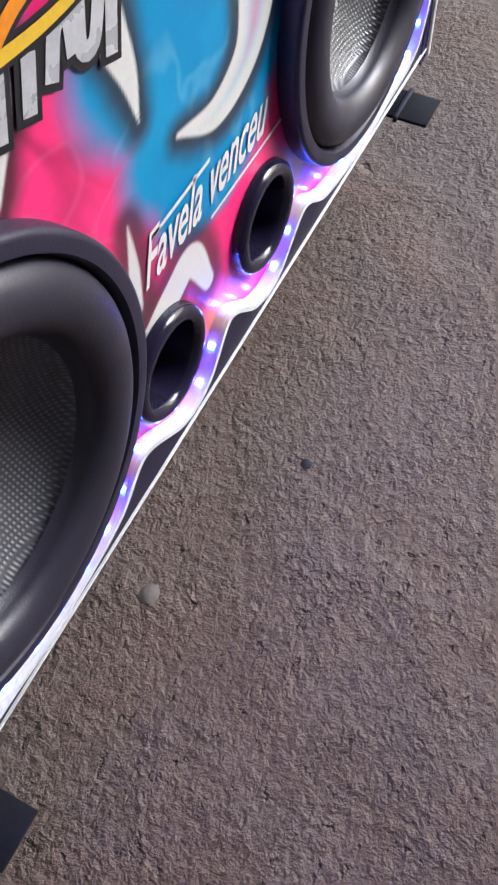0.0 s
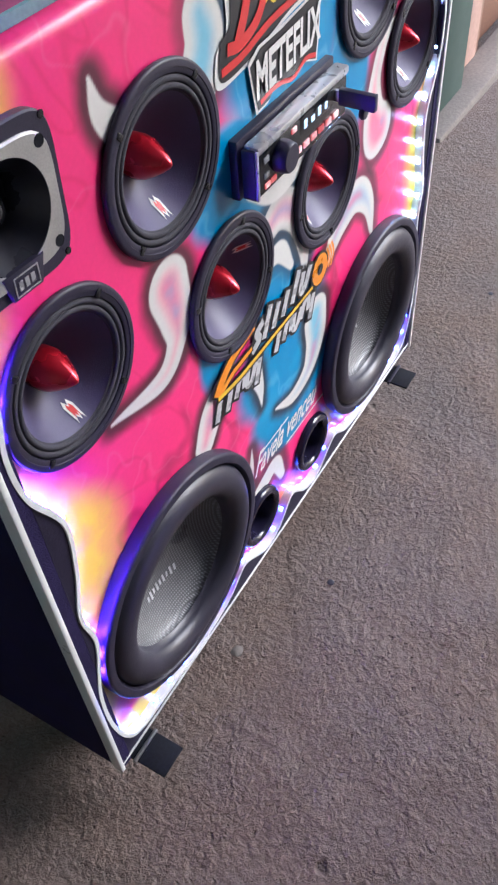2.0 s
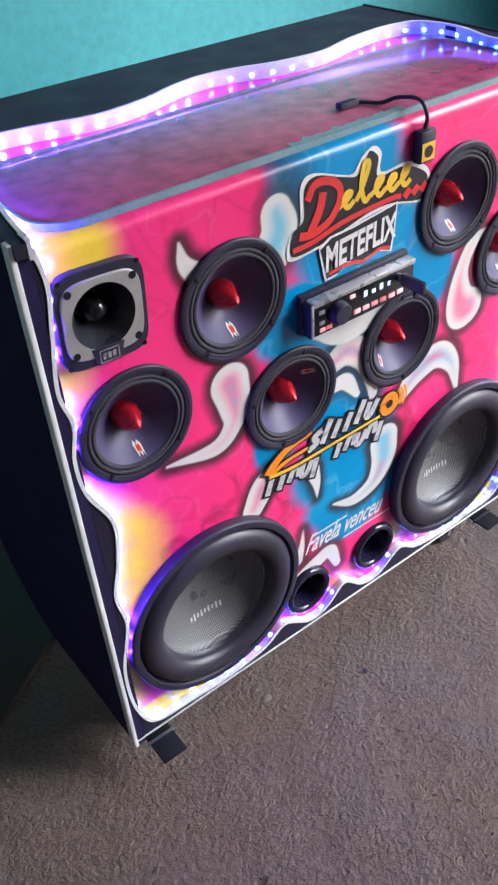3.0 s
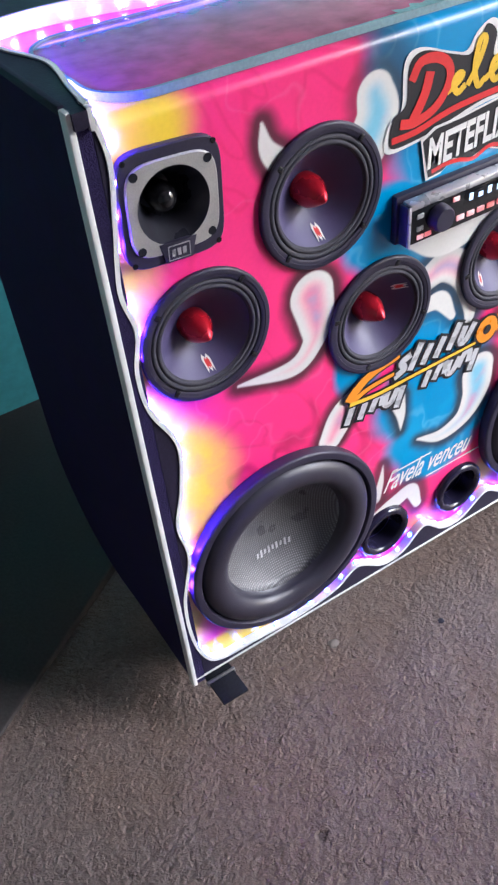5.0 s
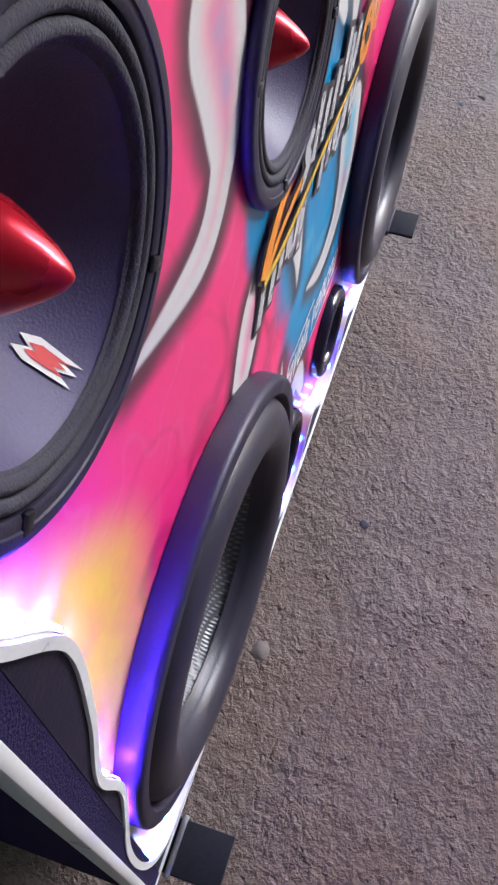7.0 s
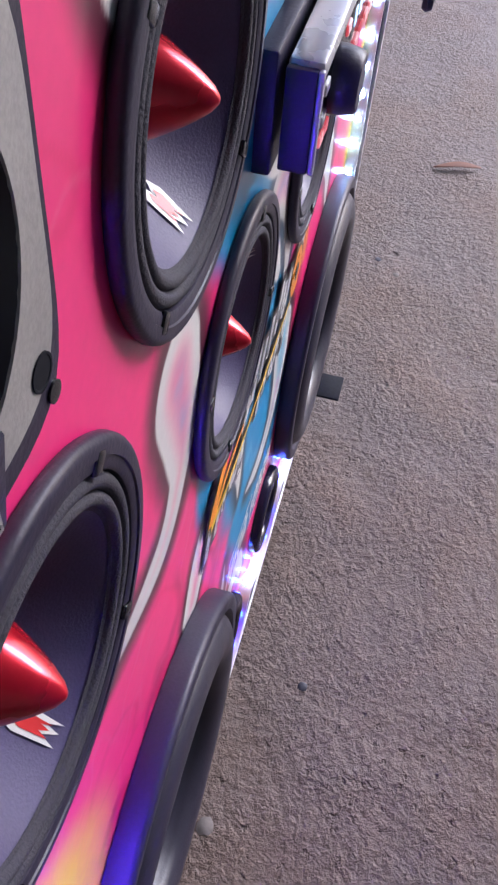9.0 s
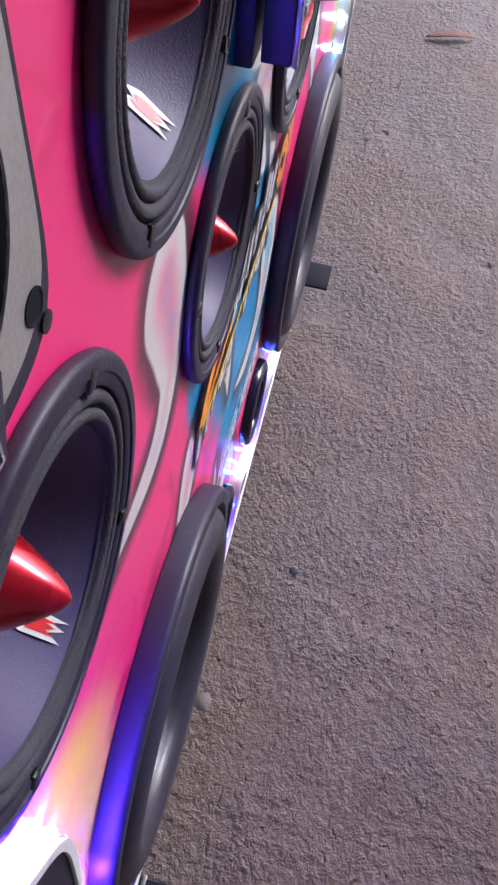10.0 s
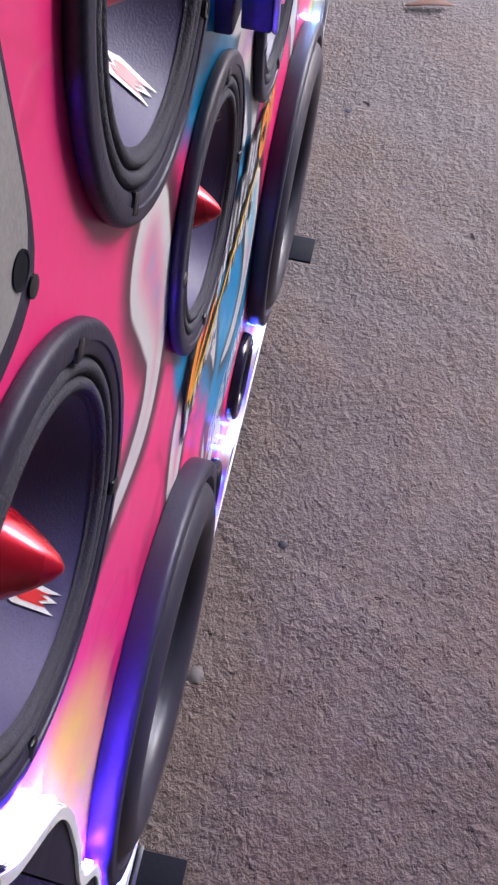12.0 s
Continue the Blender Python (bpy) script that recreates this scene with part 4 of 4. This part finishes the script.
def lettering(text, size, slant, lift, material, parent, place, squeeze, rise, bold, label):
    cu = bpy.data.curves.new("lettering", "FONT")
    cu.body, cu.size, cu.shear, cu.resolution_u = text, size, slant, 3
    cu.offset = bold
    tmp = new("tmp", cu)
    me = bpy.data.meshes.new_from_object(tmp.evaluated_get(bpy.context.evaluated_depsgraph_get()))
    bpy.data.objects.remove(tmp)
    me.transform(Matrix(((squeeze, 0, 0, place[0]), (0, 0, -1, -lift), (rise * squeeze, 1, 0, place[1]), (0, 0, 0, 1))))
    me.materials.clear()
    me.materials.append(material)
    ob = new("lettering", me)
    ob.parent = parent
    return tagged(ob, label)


lettering("Favela venceu", 0.056, 0.75, 0.0010, M_STICKER_W, speaker_box, (-0.084, 0.285), 0.56, -0.03, 0.0007, "white painted slogan reading Favela venceu")
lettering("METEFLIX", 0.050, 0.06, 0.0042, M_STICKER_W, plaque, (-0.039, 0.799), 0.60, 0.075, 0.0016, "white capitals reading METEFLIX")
decal("overline", banner(-0.066, 0.3165, 0.078, 0.0034, 0.3, 0.0), M_STICKER_W, speaker_box, 0.0010)
decal("underline", banner(0.005, 0.2685, 0.115, 0.003, 0.3, 0.0), M_STICKER_W, speaker_box, 0.0010)

# torn film along the front of the lid
rng = random.Random(7)
bm = bmesh.new()
lo, hi = [], []
for k in range(40):
    x = -0.075 + 0.19 * k / 39
    lo.append(bm.verts.new((x, 0.0125 - 0.004 * rng.random(), DECK + 0.0096)))
    hi.append(bm.verts.new((x + 0.003 * rng.random(), 0.019 + 0.009 * rng.random(), DECK + 0.0100)))
for k in range(39):
    bm.faces.new((lo[k], lo[k + 1], hi[k + 1], hi[k]))
tagged(part("torn_film", bm, M_ACRYLEDGE), "ragged torn grey-green film on the lid edge", "film")

# ---- car radio ----
radio = thing("car_radio", "black car radio with silver trim, knob and red buttons", "car radio", (0.014, 0.008, 0.750))
part("sleeve", box(-0.100, 0.100, -0.017, -0.006, -0.031, 0.031, 0.002), M_RING, radio, "black mounting sleeve")
part("face", box(-0.094, 0.094, -0.036, -0.022, -0.026, 0.0178, 0.003), M_GLOSSK, radio, "gloss black face")
part("trim_strip", box(-0.095, 0.096, -0.0375, -0.020, 0.0180, 0.0272, 0.003), M_SILVER, radio, "silver trim strip")
part("end_cap", box(-0.0985, -0.0942, -0.0345, -0.020, -0.027, 0.0242, 0.001), M_RING, radio)
part("end_trim", box(-0.0985, -0.0942, -0.0375, -0.0346, -0.027, 0.0242, 0.001), M_SILVER, radio)
bm = lathe([(0.0165, 0.036), (0.0165, 0.040), (0.0150, 0.048), (0.0135, 0.0495), (0.0, 0.0495)], 40)
bmesh.ops.translate(bm, verts=bm.verts, vec=(-0.052, 0, -0.001))
part("knob", bm, M_RING, radio, "round black volume knob")
part("display", box(-0.012, 0.062, -0.0366, -0.034, -0.001, 0.017, 0.001), M_GLOSSK, radio, "dark display window")
for k, (w, h) in enumerate(((0.006, 0.009), (0.007, 0.006), (0.006, 0.009), (0.005, 0.007))):
    part("digit", box(-0.004 + 0.015 * k, -0.004 + 0.015 * k + w, -0.0371, -0.0366, 0.003, 0.003 + h), M_DISPLAY, radio)
for k in range(6):
    part("button", box(-0.022 + 0.0165 * k, -0.010 + 0.0165 * k, -0.0375, -0.0355, -0.018, -0.011, 0.0008), M_BUTTON, radio, "red lit button")
for k, (x, z) in enumerate(((-0.085, 0.006), (-0.085, -0.010), (-0.030, 0.009), (-0.072, -0.021), (-0.084, -0.021))):
    part("button", box(x, x + 0.010, -0.0375, -0.0355, z, z + 0.006, 0.0008), M_SILVER if k < 2 else M_BUTTON, radio)

usb = thing("usb_stick", "black USB stick plugged into the car radio", "usb stick", (0.078, -0.026, 0.758))
part("plug", box(-0.0022, 0.0022, -0.009, 0.001, -0.006, 0.006, 0.0005), M_STEEL, usb, "steel plug")
part("body", box(-0.004, 0.004, -0.050, -0.008, -0.009, 0.009, 0.0015), M_RUBBER, usb, "flat black body")
bm = lathe([(0.0, -0.004), (0.006, -0.003), (0.0075, 0.0), (0.006, 0.003), (0.0, 0.004)], 16)
bmesh.ops.translate(bm, verts=bm.verts, vec=(0.0, -0.036, -0.0125))
part("cap", bm, M_RUBBER, usb)

# ---- things on the lid ----
TOP = DECK + 0.009
fob = thing("adapter", "black adapter with yellow label hanging over the front edge", "adapter", (0.132, -0.0065, 0.924))
part("case", box(-0.015, 0.015, -0.010, 0.006, -0.022, 0.022, 0.004), M_RING, fob, "black plastic case")
part("label", box(-0.012, 0.012, -0.0106, -0.0099, -0.018, 0.006), M_STICKER_Y, fob, "yellow label")
decal_k = part("label_mark", lathe([(0.008, 0.0), (0.008, 0.0004), (0.0, 0.0004)], 24), M_STICKER_K, fob)
decal_k.location = (0, -0.0107, -0.006)
cable = thing("cable", "thin black cable lying over the lid edge", "cable")
part("wire", tube([tuple(p) for p in curve_through([(0.132, -0.0075, 0.946), (0.131, -0.011, 0.963), (0.127, 0.0, 0.982), (0.118, 0.03, 0.981), (0.105, 0.045, TOP + 0.003), (0.092, 0.062, TOP + 0.003), (0.084, 0.072, TOP + 0.003)], 0.005)], 0.0028), M_RUBBER, cable)
part("plug", box(0.052, 0.084, 0.066, 0.078, TOP, TOP + 0.009, 0.002), M_RING, cable, "black plug")

# ---- feet under the box ----
for s in (-1, 1):
    foot = thing("foot_bracket", "black folding foot plate on a steel bracket under the box", "foot", (-0.410 if s < 0 else 0.381, 0, LOW - 0.016), group="foot brackets")
    part("plate", box(-0.022, 0.022, -0.060 if s < 0 else -0.050, 0.012, -0.0105, -0.0065, 0.001), M_FOOT, foot, "flat black plate")
    part("hinge", box(-0.025, 0.025, -0.018, -0.013, -0.012, -0.004, 0.001), M_STEEL if s < 0 else M_RING, foot, "worn hinge")
for s in (-1, 1):
    for y in (0.06, 0.28):
        x = s * 0.36
        zg = ground_z(x)
        r = 0.027
        wheel = thing("caster", "small black caster wheel under the box", "caster", (x, y, zg), group="casters")
        bm = lathe([(0.0, -0.011), (r - 0.004, -0.011), (r, -0.007), (r, 0.007), (r - 0.004, 0.011), (0.0, 0.011)], 32)
        bmesh.ops.translate(bm, verts=bm.verts, vec=(0, 0, r))
        part("tyre", bm, M_RUBBER, wheel, "black rubber tyre")
        fork = box(-0.018, 0.018, -0.014, 0.014, 2 * r + 0.003, LOW - 0.0105 - zg, 0.002)
        box(-0.004, 0.004, -0.0165, -0.0135, r - 0.006, 2 * r + 0.008, 0.001, bm=fork)
        box(-0.004, 0.004, 0.0135, 0.0165, r - 0.006, 2 * r + 0.008, 0.001, bm=fork)
        part("fork", fork, M_STEEL, wheel, "steel fork")

# ---- litter on the ground ----
def pebble(x, y, size, seed, label, material=M_STONE):
    bm = bmesh.new()
    bmesh.ops.create_icosphere(bm, subdivisions=2, radius=size)
    rng = random.Random(seed)
    for v in bm.verts:
        v.co *= 0.8 + 0.4 * rng.random()
        v.co.z *= 0.16
    ob = part("pebble", bm, material)
    ob.location = (x, y, ground_z(x) + size * 0.08)
    return tagged(ob, label, "pebble", group="pebbles")


pebble(-0.20, -0.023, 0.010, 1, "pale pebble pressed into the concrete")
pebble(-0.018, -0.09, 0.006, 2, "small dark pebble on the concrete", M_RUBBER)
pebble(0.815, -0.092, 0.006, 3, "small pale pebble on the concrete")
pebble(0.850, -0.052, 0.006, 4, "small dark pebble on the concrete", M_RUBBER)
bm = bmesh.new()
rows = []
for i in range(9):
    t = i / 8
    w = 0.010 * math.sin(math.pi * min(1, t * 0.92 + 0.04)) + 0.001
    rows.append([bm.verts.new(((t - 0.5) * 0.03 + 0.010 * k, (t - 0.5) * -0.100, 0.003 + 0.006 * abs(k) * w * 100 * 0.5 + 0.004 * math.sin(3 * t))) for k in (-w * 100, 0, w * 100)])
for r, s in zip(rows, rows[1:]):
    for k in range(2):
        bm.faces.new((r[k], r[k + 1], s[k + 1], s[k]))
leaf = part("leaf", bm, M_LEAF)
mod = leaf.modifiers.new("thick", "SOLIDIFY")
mod.thickness = 0.0008
leaf.location = (1.226, -0.168, ground_z(1.226) + 0.002)
tagged(leaf, "dry brown curled leaf on the concrete", "leaf")
